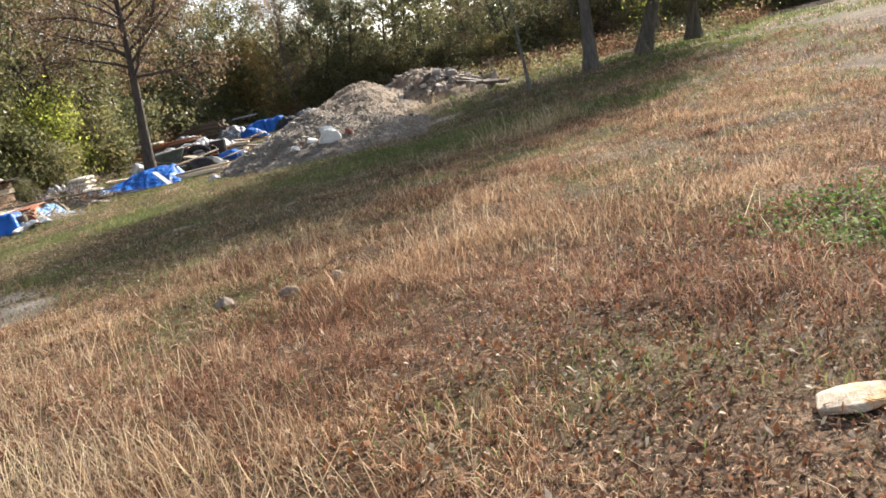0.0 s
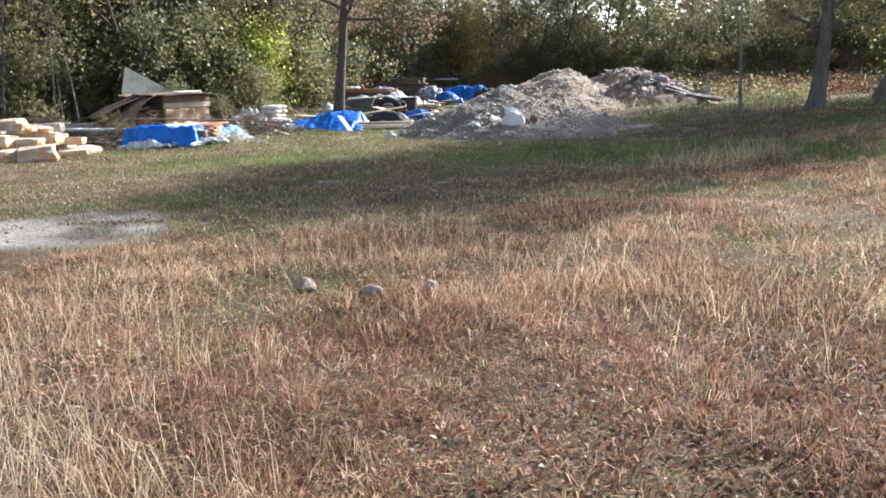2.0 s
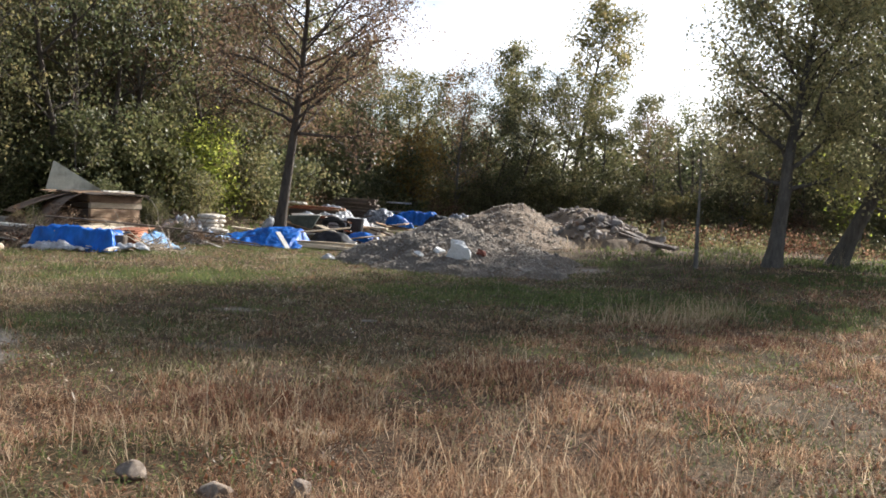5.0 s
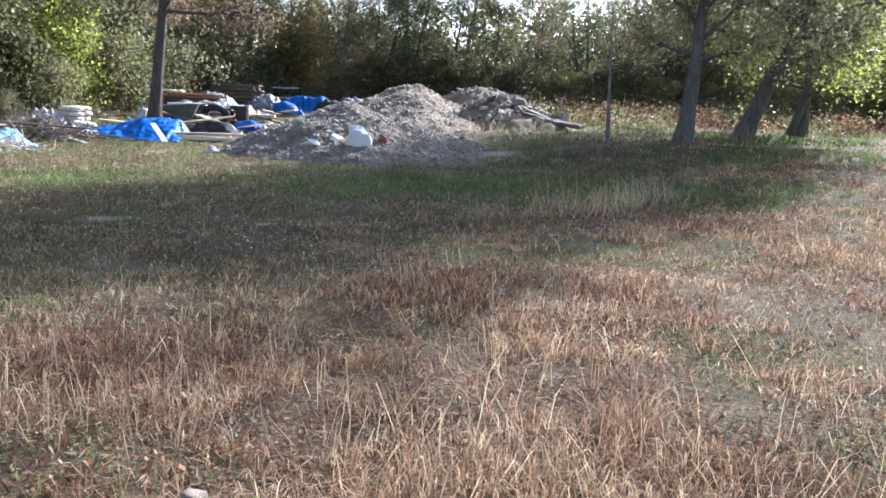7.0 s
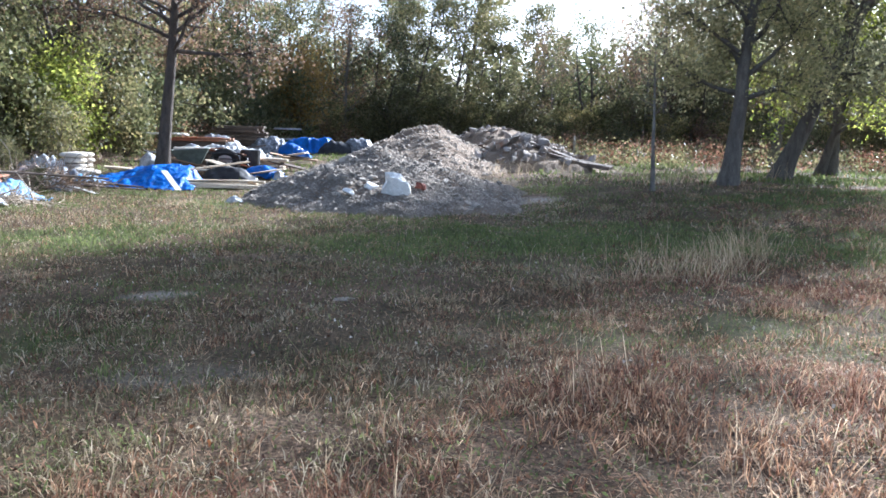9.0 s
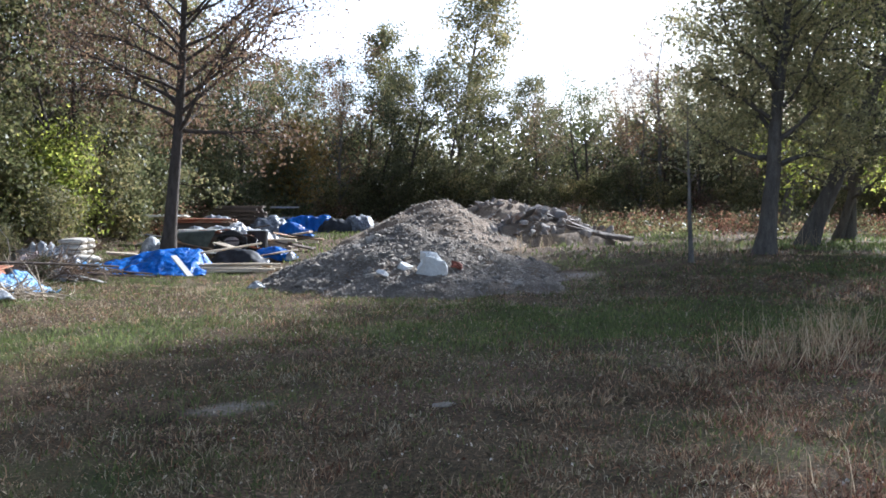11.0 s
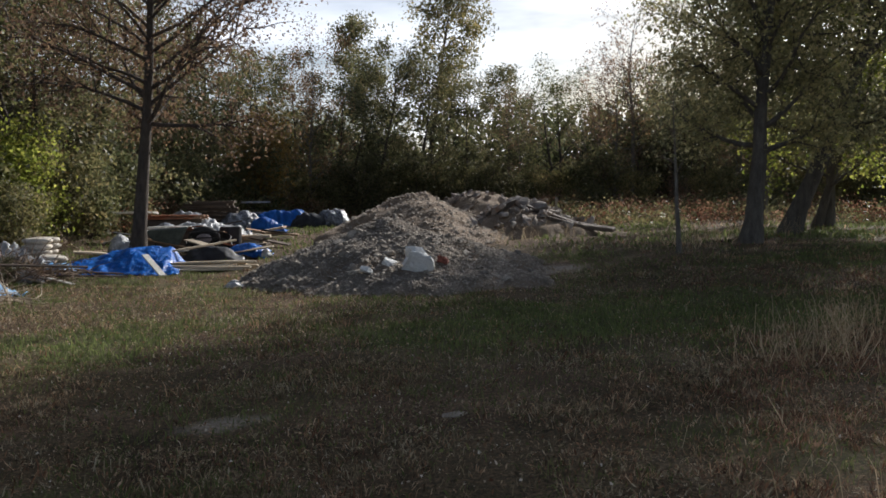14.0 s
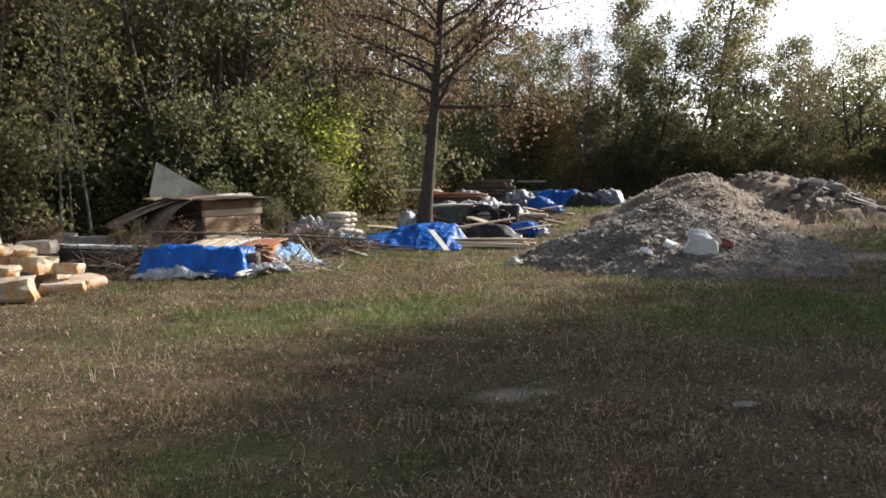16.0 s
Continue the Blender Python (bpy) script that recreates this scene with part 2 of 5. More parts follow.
M_RUST = surface("rusty_sheet", (0.15, 0.105, 0.08), (0.33, 0.25, 0.19), 4, 50, 0.6, 0.4, metal=0.1, stain=(0.24, 0.13, 0.075))
M_TARP = surface("blue_tarpaulin", (0.014, 0.13, 0.56), (0.03, 0.26, 0.84), 2.5, 3.4, 0.36, 0.8, spec=0.5, through_light=0.38, stretch=(1.6, 1, 0.7), bump_dist=0.16)
M_TARP_PALE = surface("faded_blue_tarpaulin", (0.06, 0.22, 0.50), (0.30, 0.50, 0.70), 5, 9, 0.4, 0.9, spec=0.5, through_light=0.12, bump_dist=0.12)
M_SHEET = surface("white_plastic_sheet", (0.30, 0.31, 0.33), (0.72, 0.72, 0.72), 6, 10, 0.4, 0.9, spec=0.5, through_light=0.15, bump_dist=0.10)
M_SHEET_GREY = surface("grey_plastic_sheet", (0.06, 0.065, 0.075), (0.30, 0.32, 0.36), 5, 10, 0.35, 0.9, spec=0.5, bump_dist=0.10)
M_BAG = surface("cement_bag", (0.46, 0.42, 0.36), (0.66, 0.61, 0.53), 6, 60, 0.85, 0.3, vary=0.12)
M_BLACK = surface("black_plastic", (0.012, 0.012, 0.013), (0.04, 0.04, 0.042), 6, 60, 0.5, 0.15)
M_TRAY = surface("dark_green_steel", (0.06, 0.075, 0.065), (0.14, 0.16, 0.14), 6, 60, 0.5, 0.2)
M_RUBBER = surface("rubber", (0.015, 0.015, 0.015), (0.04, 0.04, 0.04), 6, 60, 0.8, 0.2)
M_POST = surface("silvered_post", (0.26, 0.23, 0.19), (0.44, 0.40, 0.34), 3, 50, 0.9, 0.5, stretch=(3, 3, 0.3))
M_BRUSH = surface("dead_brush", (0.14, 0.10, 0.07), (0.34, 0.26, 0.19), 3, 40, 0.9, 0.0, vary=0.3, island=True)


# ---- terrain ----
def smooth(a, b, v):
    t = np.clip((np.asarray(v, float) - a) / (b - a), 0, 1)
    return t * t * (3 - 2 * t)


def lattice(x, y, seed):
    n = np.sin(x * 127.1 + y * 311.7 + seed * 74.7) * 43758.5453
    return n - np.floor(n)


def vnoise(x, y, scale, seed=0):
    """Smooth value noise, 0 to 1."""
    x, y = np.asarray(x, float) * scale, np.asarray(y, float) * scale
    i, j = np.floor(x), np.floor(y)
    u, v = smooth(0, 1, x - i), smooth(0, 1, y - j)
    a, b = lattice(i, j, seed), lattice(i + 1, j, seed)
    c, d = lattice(i, j + 1, seed), lattice(i + 1, j + 1, seed)
    return (a * (1 - u) + b * u) * (1 - v) + (c * (1 - u) + d * u) * v


def ground_z(x, y):
    x, y = np.asarray(x, float), np.asarray(y, float)
    right = smooth(-6, 2, x)
    z = 0.42 * smooth(21, 30, y + 0.7 * x) * right + 0.32 * smooth(25, 34, y) * (1 - right)
    near = smooth(60, 40, np.hypot(x, y - 15))
    return z + near * (0.05 * (vnoise(x, y, 0.45, 3) - 0.5) + 0.075 * (vnoise(x, y, 1.7, 4) - 0.5))


def gz(x, y):
    return float(ground_z(x, y))


def blob(x, y, cx, cy, rx, ry, turn=0.0):
    """1 in the middle of an uneven patch, 0 outside."""
    c, s = math.cos(turn), math.sin(turn)
    dx, dy = x - cx, y - cy
    u, v = (dx * c + dy * s) / rx, (-dx * s + dy * c) / ry
    r = np.sqrt(u * u + v * v) + 0.5 * (vnoise(x, y, 0.9, 7) - 0.5) + 0.3 * (vnoise(x, y, 3.1, 8) - 0.5)
    return smooth(1.15, 0.7, r)


BARE = [(1.0, (-6.0, 9.1, 2.0, 1.25, 0.5)), (0.6, (-3.87, 13.45, 0.4, 0.14, 0.5)), (0.4, (-2.93, 11.0, 0.6, 0.3, 0.3)), (0.4, (-4.9, 10.5, 0.5, 0.25, 0.0)), (0.8, (0.7, 24.0, 0.6, 0.5, 0.0))]
GREEN = [(1.2, 18.3, 4.6, 2.3, 0.15), (-6.6, 16.6, 2.2, 1.1, 0.7), (7.4, 23.6, 3.2, 1.6, 0.1), (13.5, 35.0, 4.0, 2.0, 0.0), (8.6, 30.0, 4.0, 2.2, 0.0), (2.9, 5.2, 0.9, 1.1, 0.0), (-4.4, 11.6, 1.3, 0.7, 0.3)]


def bare_mask(x, y):
    m = np.zeros_like(x)
    for weight, b in BARE:
        m = np.maximum(m, weight * blob(x, y, *b))
    return m * (0.35 + 0.65 * smooth(0.25, 0.6, vnoise(x, y, 2.6, 15)))


def green_mask(x, y):
    m = np.zeros_like(x)
    for b in GREEN:
        m = np.maximum(m, blob(x, y, *b))
    return np.clip(np.clip(np.maximum(m, 0.45 * smooth(0.55, 0.85, vnoise(x, y, 0.55, 11))), 0, 1) * (0.35 + 0.65 * smooth(0.25, 0.6, vnoise(x, y, 2.2, 16))) + 0.75 * blob(x, y, 2.4, 18.8, 3.2, 1.7, 0.1) * (0.6 + 0.4 * vnoise(x, y, 1.8, 17)), 0, 1) * (1 - 0.9 * blob(x, y, -5.6, 28.5, 2.6, 6.5, 0.15))


def mesh_np(name, verts, loops, starts, totals, material=None, shade=False):
    """A mesh from flat arrays."""
    me = bpy.data.meshes.new(name)
    me.vertices.add(len(verts))
    me.vertices.foreach_set("co", np.ascontiguousarray(verts, dtype=np.float32).ravel())
    me.loops.add(len(loops))
    me.loops.foreach_set("vertex_index", np.ascontiguousarray(loops, dtype=np.int32))
    me.polygons.add(len(starts))
    me.polygons.foreach_set("loop_start", np.ascontiguousarray(starts, dtype=np.int32))
    me.polygons.foreach_set("loop_total", np.ascontiguousarray(totals, dtype=np.int32))
    if shade:
        me.polygons.foreach_set("use_smooth", np.ones(len(starts), dtype=bool))
    me.update(calc_edges=True)
    if material:
        me.materials.append(material)
    return me


def quads_mesh(name, verts, quads, material=None, shade=False):
    quads = np.asarray(quads)
    k = quads.shape[1]
    return mesh_np(name, verts, quads.ravel(), np.arange(len(quads)) * k, np.full(len(quads), k), material, shade)


def grid_mesh(name, xs, ys, zfun, material, shade=True):
    gx, gy = np.meshgrid(xs, ys)
    gzv = zfun(gx, gy)
    v = np.stack([gx, gy, gzv], -1).reshape(-1, 3)
    nx, ny = len(xs), len(ys)
    i, j = np.meshgrid(np.arange(nx - 1), np.arange(ny - 1))
    a = (j * nx + i).ravel()
    return quads_mesh(name, v, np.stack([a, a + 1, a + nx + 1, a + nx], 1), material, shade), gx.ravel(), gy.ravel()


def add_mask(me, name, values):
    at = me.attributes.new(name, "FLOAT", "POINT")
    at.data.foreach_set("value", np.ascontiguousarray(values, dtype=np.float32))


def ground_material():
    m = bpy.data.materials.new("field_ground")
    m.use_nodes = True
    nt = m.node_tree
    bs = nt.nodes["Principled BSDF"]
    thatch = ramp_node(nt, noise_node(nt, 1.1, 6).outputs["Fac"], [(0.28, (0.055, 0.039, 0.027)), (0.5, (0.115, 0.08, 0.054)), (0.72, (0.20, 0.145, 0.10))])
    litter = ramp_node(nt, noise_node(nt, 34, 5, 0.75).outputs["Fac"], [(0.40, (0.25, 0.25, 0.22)), (0.5, (0.85, 0.84, 0.8)), (0.62, (2.0, 1.9, 1.7))])
    base = mix_node(nt, 0.85, thatch, litter, "MULTIPLY")
    green = ramp_node(nt, noise_node(nt, 22, 5, 0.75).outputs["Fac"], [(0.3, (0.04, 0.045, 0.022)), (0.55, (0.09, 0.11, 0.04)), (0.75, (0.16, 0.175, 0.07))])
    bare = ramp_node(nt, noise_node(nt, 26, 6, 0.75).outputs["Fac"], [(0.36, (0.17, 0.14, 0.11)), (0.5, (0.34, 0.30, 0.25)), (0.66, (0.52, 0.48, 0.42))])
    for mask, colour in (("green", green), ("bare", bare)):
        at = nt.nodes.new("ShaderNodeAttribute")
        at.attribute_name = mask
        base = mix_node(nt, at.outputs["Fac"], base, colour)
    nt.links.new(base, bs.inputs["Base Color"])
    bs.inputs["Roughness"].default_value, bs.inputs["Specular IOR Level"].default_value = 0.97, 0.1
    b = nt.nodes.new("ShaderNodeBump")
    b.inputs["Strength"].default_value, b.inputs["Distance"].default_value = 0.9, 0.03
    nt.links.new(noise_node(nt, 30, 6, 0.75).outputs["Fac"], b.inputs["Height"])
    nt.links.new(b.outputs["Normal"], bs.inputs["Normal"])
    return m


def spaced(lo, a, b, hi, step, grow):
    """Even steps between a and b, growing outwards to lo and hi."""
    mid = list(np.arange(a, b, step))
    out, s = [b], step
    while out[-1] < hi:
        s *= grow
        out.append(out[-1] + s)
    inn, s = [a], step
    while inn[-1] > lo:
        s *= grow
        inn.append(inn[-1] - s)
    return np.array(sorted(set(inn + mid + out)))


ground_mesh, g_x, g_y = grid_mesh("ground", spaced(-900, -12, 12, 900, 0.2, 1.16), spaced(-900, 0, 34, 900, 0.2, 1.16), ground_z, ground_material())
add_mask(ground_mesh, "green", np.clip(green_mask(g_x, g_y) * 0.65 + 0.14 * smooth(8, 10, g_y) * smooth(40, 30, g_y) * smooth(0.35, 0.65, vnoise(g_x, g_y, 0.8, 65)), 0, 0.8))
add_mask(ground_mesh, "bare", bare_mask(g_x, g_y))
tagged(new("ground", ground_mesh), "dry autumn field of brown grass with green and bare patches", "ground", kind="structure")


# ---- helpers for things ----
def thing(name, x, y, z, label, category, group="", turn=0.0):
    ob = new(name)
    ob.empty_display_size = 0.1
    ob.matrix_world = pose(x, y, z, 0, 0, turn)
    return tagged(ob, label, category, group)


def part(name, data, material, parent, label="", m=None):
    """One mesh object under a thing or a part; data is a bmesh or a mesh."""
    if isinstance(data, bmesh.types.BMesh):
        me = bpy.data.meshes.new(name)
        data.to_mesh(me)
        data.free()
    else:
        me = data
    if material and not me.materials:
        me.materials.append(material)
    ob = new(name, me)
    ob.parent = parent
    if m is not None:
        ob.matrix_basis = m
    return tagged(ob, label)


def solid(name, data, material, label, category, m, group="", kind=""):
    """A thing made of one mesh."""
    if isinstance(data, bmesh.types.BMesh):
        me = bpy.data.meshes.new(name)
        data.to_mesh(me)
        data.free()
    else:
        me = data
    if material and not me.materials:
        me.materials.append(material)
    ob = new(name, me)
    ob.matrix_world = m
    return tagged(ob, label, category, group, kind)


def box_bm(l, w, t, bevel=0.006, bend=0.0, cuts=0):
    """A board of length l along x, resting on z = 0, edges eased, slightly bowed."""
    bm = bmesh.new()
    bmesh.ops.create_cube(bm, size=1)
    bmesh.ops.scale(bm, vec=(l, w, t), verts=bm.verts)
    bmesh.ops.bevel(bm, geom=bm.edges[:], offset=min(bevel, t * 0.3), segments=1, affect="EDGES")
    if cuts:
        long_edges = [e for e in bm.edges if abs(e.verts[0].co.x - e.verts[1].co.x) > l * 0.5]
        bmesh.ops.subdivide_edges(bm, edges=long_edges, cuts=cuts)
        for v in bm.verts:
            v.co.z += bend * (1 - (2 * v.co.x / l) ** 2)
    bmesh.ops.translate(bm, vec=(0, 0, t / 2), verts=bm.verts)
    return bm


def chunk_mesh(name, rng, material, sx=1.0, sy=1.0, sz=0.7, points=16, bevel=0.05, square=0.0):
    """An angular broken stone about 1 m across, resting on z = 0. square: how block-like it is."""
    bm = bmesh.new()
    for _ in range(points):
        p = Vector((rng.gauss(0, 1), rng.gauss(0, 1), rng.gauss(0, 1))).normalized()
        if square:
            q = p / max(abs(c) for c in p)
            p = p.lerp(q, square)
        p *= rng.uniform(0.82, 1.0)
        bm.verts.new((p.x * sx / 2, p.y * sy / 2, p.z * sz / 2))
    res = bmesh.ops.convex_hull(bm, input=bm.verts[:])
    bmesh.ops.delete(bm, geom=[g for g in res["geom_interior"] if isinstance(g, bmesh.types.BMVert)], context="VERTS")
    if bevel:
        bmesh.ops.bevel(bm, geom=bm.edges[:], offset=bevel, segments=1, affect="EDGES", clamp_overlap=True)
    low = min(v.co.z for v in bm.verts)
    bmesh.ops.translate(bm, vec=(0, 0, -low), verts=bm.verts)
    me = bpy.data.meshes.new(name)
    bm.to_mesh(me)
    bm.free()
    me.materials.append(material)
    return me


def tubes_mesh(name, lines, material, sides=6):
    """Tapered tubes along polylines [(points (n,3), radii (n,))], as one mesh."""
    vs, qs, base = [], [], 0
    for pts, rad in lines:
        pts, rad = np.asarray(pts, float), np.asarray(rad, float)
        n = len(pts)
        k = sides if rad[0] > 0.03 else 4 if rad[0] > 0.012 else 3
        d = np.gradient(pts, axis=0)
        d /= np.linalg.norm(d, axis=1)[:, None] + 1e-9
        up = np.where(np.abs(d[:, 2:3]) > 0.9, np.array([[1.0, 0, 0]]), np.array([[0, 0, 1.0]]))
        a = np.cross(d, up)
        a /= np.linalg.norm(a, axis=1)[:, None] + 1e-9
        b = np.cross(d, a)
        th = np.arange(k) * 2 * np.pi / k
        ring = pts[:, None] + rad[:, None, None] * (np.cos(th)[None, :, None] * a[:, None] + np.sin(th)[None, :, None] * b[:, None])
        vs.append(ring.reshape(-1, 3))
        i, j = np.meshgrid(np.arange(k), np.arange(n - 1))
        i, j = i.ravel(), j.ravel()
        qs.append(base + np.stack([j * k + i, j * k + (i + 1) % k, (j + 1) * k + (i + 1) % k, (j + 1) * k + i], 1))
        base += n * k
    return quads_mesh(name, np.concatenate(vs), np.concatenate(qs), material, True)


# ---- trees ----
def curve_line(rg, start, way, length, steps, wander, lift=0.0):
    pts, p, d = [np.array(start, float)], np.array(start, float), np.array(way, float)
    d /= np.linalg.norm(d)
    for _ in range(steps):
        d = d + rg.normal(0, wander, 3) + np.array([0, 0, lift])
        d /= np.linalg.norm(d)
        p = p + d * length / steps
        pts.append(p)
    return np.array(pts)


def grow(rg, height, radius, clear=0.25, spread=0.35, limbs=14, twigs=5, lean=(0, 0), sub=4, lift=0.06, trunks=1, thin=1):
    """Polylines of trunk, limbs and twigs, and the points where leaves sit."""
    trunk, limb, seats = [], [], []
    for t in range(trunks):
        start = (rg.normal(0, 0.12) * (trunks > 1), rg.normal(0, 0.12) * (trunks > 1), -0.15)
        way = np.array([lean[0] + rg.normal(0, 0.16) * (trunks > 1), lean[1] + rg.normal(0, 0.16) * (trunks > 1), 1.0])
        h = height * (1 if t == 0 else rg.uniform(0.7, 0.95))
        line = curve_line(rg, start, way, h, 11, 0.04, 0.015)
        f = np.linspace(0, 1, len(line))
        rad = radius * (1 - 0.92 * f) * (1 + 0.55 * np.exp(-f * 22))
        trunk.append((line, rad))
        for i in range(limbs):
            s = clear + (1 - clear) * (i + rg.random()) / limbs * 0.97
            at = s * (len(line) - 1)
            k = int(min(at, len(line) - 2))
            p = line[k] + (line[k + 1] - line[k]) * (at - k)
            az = i * 2.4 + rg.normal(0, 0.5)
            q = (s - clear) / (1 - clear + 1e-6)
            length = height * spread * (0.42 + 0.62 * math.sin(math.pi * (0.16 + 0.74 * q))) * rg.uniform(0.65, 1.15)
            tilt = 0.25 + 0.9 * q + rg.normal(0, 0.15)
            lw = np.array([math.cos(az), math.sin(az), tilt])
            ll = curve_line(rg, p, lw, length, 5, 0.14, lift)
            r0 = max(0.012, radius * (1 - 0.92 * s) * 0.5)
            limb.append((ll, np.linspace(r0, 0.006, len(ll))))
            for j in range(twigs):
                u = 1.5 + rg.random() * (len(ll) - 2.6)
                k2 = int(u)
                p2 = ll[k2] + (ll[k2 + 1] - ll[k2]) * (u - k2)
                d2 = (ll[k2 + 1] - ll[k2])
                d2 = d2 / np.linalg.norm(d2) + rg.normal(0, 0.7, 3)
                tl = curve_line(rg, p2, d2, length * rg.uniform(0.25, 0.5), 3, 0.22, 0.03)
                if j % thin == 0:
                    limb.append((tl, np.linspace(max(0.006, r0 * 0.35), 0.003, len(tl))))
                seats.extend(tl[1:])
            seats.extend(ll[3:])
    return trunk, limb, np.array(seats)


def leaves_mesh(name, rg, seats, count, size, jitter, material, droop=0.0):
    """Many small pointed leaves around the seats, in loose clumps."""
    k = rg.integers(0, len(seats), count)
    c = seats[k] + rg.normal(0, jitter, (count, 3)) * np.array([1, 1, 0.8])
    a = rg.normal(0, 1, (count, 3))
    a[:, 2] -= droop
    a /= np.linalg.norm(a, axis=1)[:, None]
    b = np.cross(a, rg.normal(0, 1, (count, 3)))
    b /= np.linalg.norm(b, axis=1)[:, None] + 1e-9
    s = size * rg.uniform(0.55, 1.35, (count, 1))
    v = np.stack([c - a * s * 0.5, c + a * s * 0.5 + b * s * 0.28, c + a * s * 0.2 - b * s * 0.42], 1)
    return quads_mesh(name, v.reshape(-1, 3), np.arange(count * 3).reshape(-1, 3), material)


def tree(name, seed, label, category, leaf_mat, count, size, jitter, bark=None, trunk_sides=9, droop=0.3, **shape):
    rg = np.random.default_rng(seed)
    trunk, limb, seats = grow(rg, **shape)
    root = thing(name, 0, 0, 0, label, category)
    part("trunk", tubes_mesh("trunk", trunk, bark or M_BARK, trunk_sides), None, root)
    part("branch_work", tubes_mesh("branch_work", limb, M_TWIG if shape.get("radius", 1) < 0.1 else bark or M_BARK, 5), None, root)
    if count:
        part("crown", leaves_mesh("crown", rg, seats, count, size, jitter, leaf_mat, droop), None, root)
    return root


def put(root, x, y, turn=0.0, size=1.0, label="", group="", sink=0.05):
    m = pose(x, y, gz(x, y) - sink, 0, 0, turn) @ Matrix.Scale(size, 4)
    c = copy_thing(root, m)
    c.matrix_basis = m
    return tagged(c, label, "", group)


def place(root, x, y, turn=0.0, size=1.0, sink=0.05):
    root.matrix_basis = pose(x, y, gz(x, y) - sink, 0, 0, turn) @ Matrix.Scale(size, 4)
    return root


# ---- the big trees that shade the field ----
place(tree("shade_tree", 21, "tall leafy tree with a straight grey trunk", "tree", M_LEAF_GLARE, 40000, 0.10, 0.34, M_BARK_SHADE,
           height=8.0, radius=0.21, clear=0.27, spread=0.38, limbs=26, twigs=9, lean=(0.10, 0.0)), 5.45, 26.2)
place(tree("shade_tree", 22, "tall leafy tree with a dark trunk leaning over", "tree", M_LEAF_GLARE, 52000, 0.112, 0.36, M_BARK_SHADE,
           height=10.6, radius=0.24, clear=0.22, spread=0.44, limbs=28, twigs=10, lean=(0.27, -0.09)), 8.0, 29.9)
place(tree("shade_tree", 23, "slim leafy tree behind a leaning one", "tree", M_LEAF_GLARE, 20000, 0.12, 0.34, M_BARK_SHADE,
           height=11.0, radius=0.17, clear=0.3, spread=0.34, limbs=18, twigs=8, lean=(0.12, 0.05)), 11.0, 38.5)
place(tree("forked_tree", 24, "low forked tree with yellowing leaves", "tree", M_LEAF_YELLOW, 30000, 0.12, 0.34, M_BARK_SHADE,
           height=10.5, radius=0.15, clear=0.16, spread=0.45, limbs=18, twigs=8, lean=(0.22, -0.04), trunks=2), 11.3, 34.3)
place(tree("bare_pole_tree", 25, "slender bare sapling standing in weeds", "tree", M_LEAF_GLARE, 160, 0.09, 0.2, M_BARK_GREY,
           height=3.5, radius=0.06, clear=0.5, spread=0.16, limbs=8, twigs=3), 3.4, 24.9)
place(tree("russet_tree", 26, "half-bare tree with russet leaves beside the scrap", "tree", M_LEAF_RUST, 32000, 0.088, 0.28, M_BARK,
           height=10.2, radius=0.175, clear=0.29, spread=0.40, limbs=46, twigs=13, lean=(0.05, 0.0), lift=0.06), -8.55, 28.25)

# ---- the wood behind ----
forest_kinds = [
    tree("wood_tree", 31, "leafy wood-edge tree with dark green leaves", "tree", M_LEAF_DARK, 8000, 0.135, 0.27, height=9.5, radius=0.15, clear=0.08, spread=0.36, limbs=26, twigs=3, thin=3),
    tree("wood_tree", 32, "leafy wood-edge tree with dark green leaves", "tree", M_LEAF_DARK, 7800, 0.135, 0.27, height=8.5, radius=0.13, clear=0.06, spread=0.40, limbs=14, twigs=3, thin=3, trunks=2),
    tree("wood_tree", 33, "wood-edge tree with olive autumn leaves", "tree", M_LEAF_OLIVE, 7600, 0.14, 0.27, height=9.0, radius=0.14, clear=0.08, spread=0.38, limbs=24, twigs=3, thin=3),
    tree("wood_tree", 34, "thin wood-edge tree with olive autumn leaves", "tree", M_LEAF_OLIVE, 5800, 0.16, 0.26, height=10.0, radius=0.12, clear=0.14, spread=0.28, limbs=24, twigs=3, thin=3),
    tree("twiggy_tree", 35, "half-bare twiggy tree with few leaves", "tree", M_LEAF_RUST, 4200, 0.11, 0.25, M_BARK_GREY, height=8.5, radius=0.10, clear=0.08, spread=0.36, limbs=24, twigs=5, thin=2, lift=0.12),
]
shrub_kinds = [
    tree("shrub", 41, "dense dark green shrub at the wood's edge", "shrub", M_LEAF_DARK, 4400, 0.13, 0.2, height=2.8, radius=0.04, clear=0.02, spread=0.5, limbs=8, twigs=3, thin=3, trunks=3),
    tree("shrub", 42, "olive shrub at the wood's edge", "shrub", M_LEAF_OLIVE, 4200, 0.105, 0.2, height=2.4, radius=0.035, clear=0.02, spread=0.5, limbs=8, twigs=3, thin=3, trunks=3),
    tree("brown_weed_bush", 43, "dry brown weeds at the wood's edge", "shrub", M_LEAF_RUST, 1800, 0.08, 0.15, height=1.5, radius=0.02, clear=0.02, spread=0.4, limbs=9, twigs=3, thin=3, trunks=4, lift=0.15),
]
EDGE = [(-25, 17), (-18.5, 22.5), (-15.3, 28), (-13.0, 34), (-12.3, 42), (-9.5, 49), (-3, 54), (5, 54), (11, 52), (17, 50), (26, 52), (40, 48)]
HIGH = [9.9, 9.8, 9.7, 9.5, 9.3, 8.8, 8.0, 8.0, 8.2, 7.6, 8.0, 9]


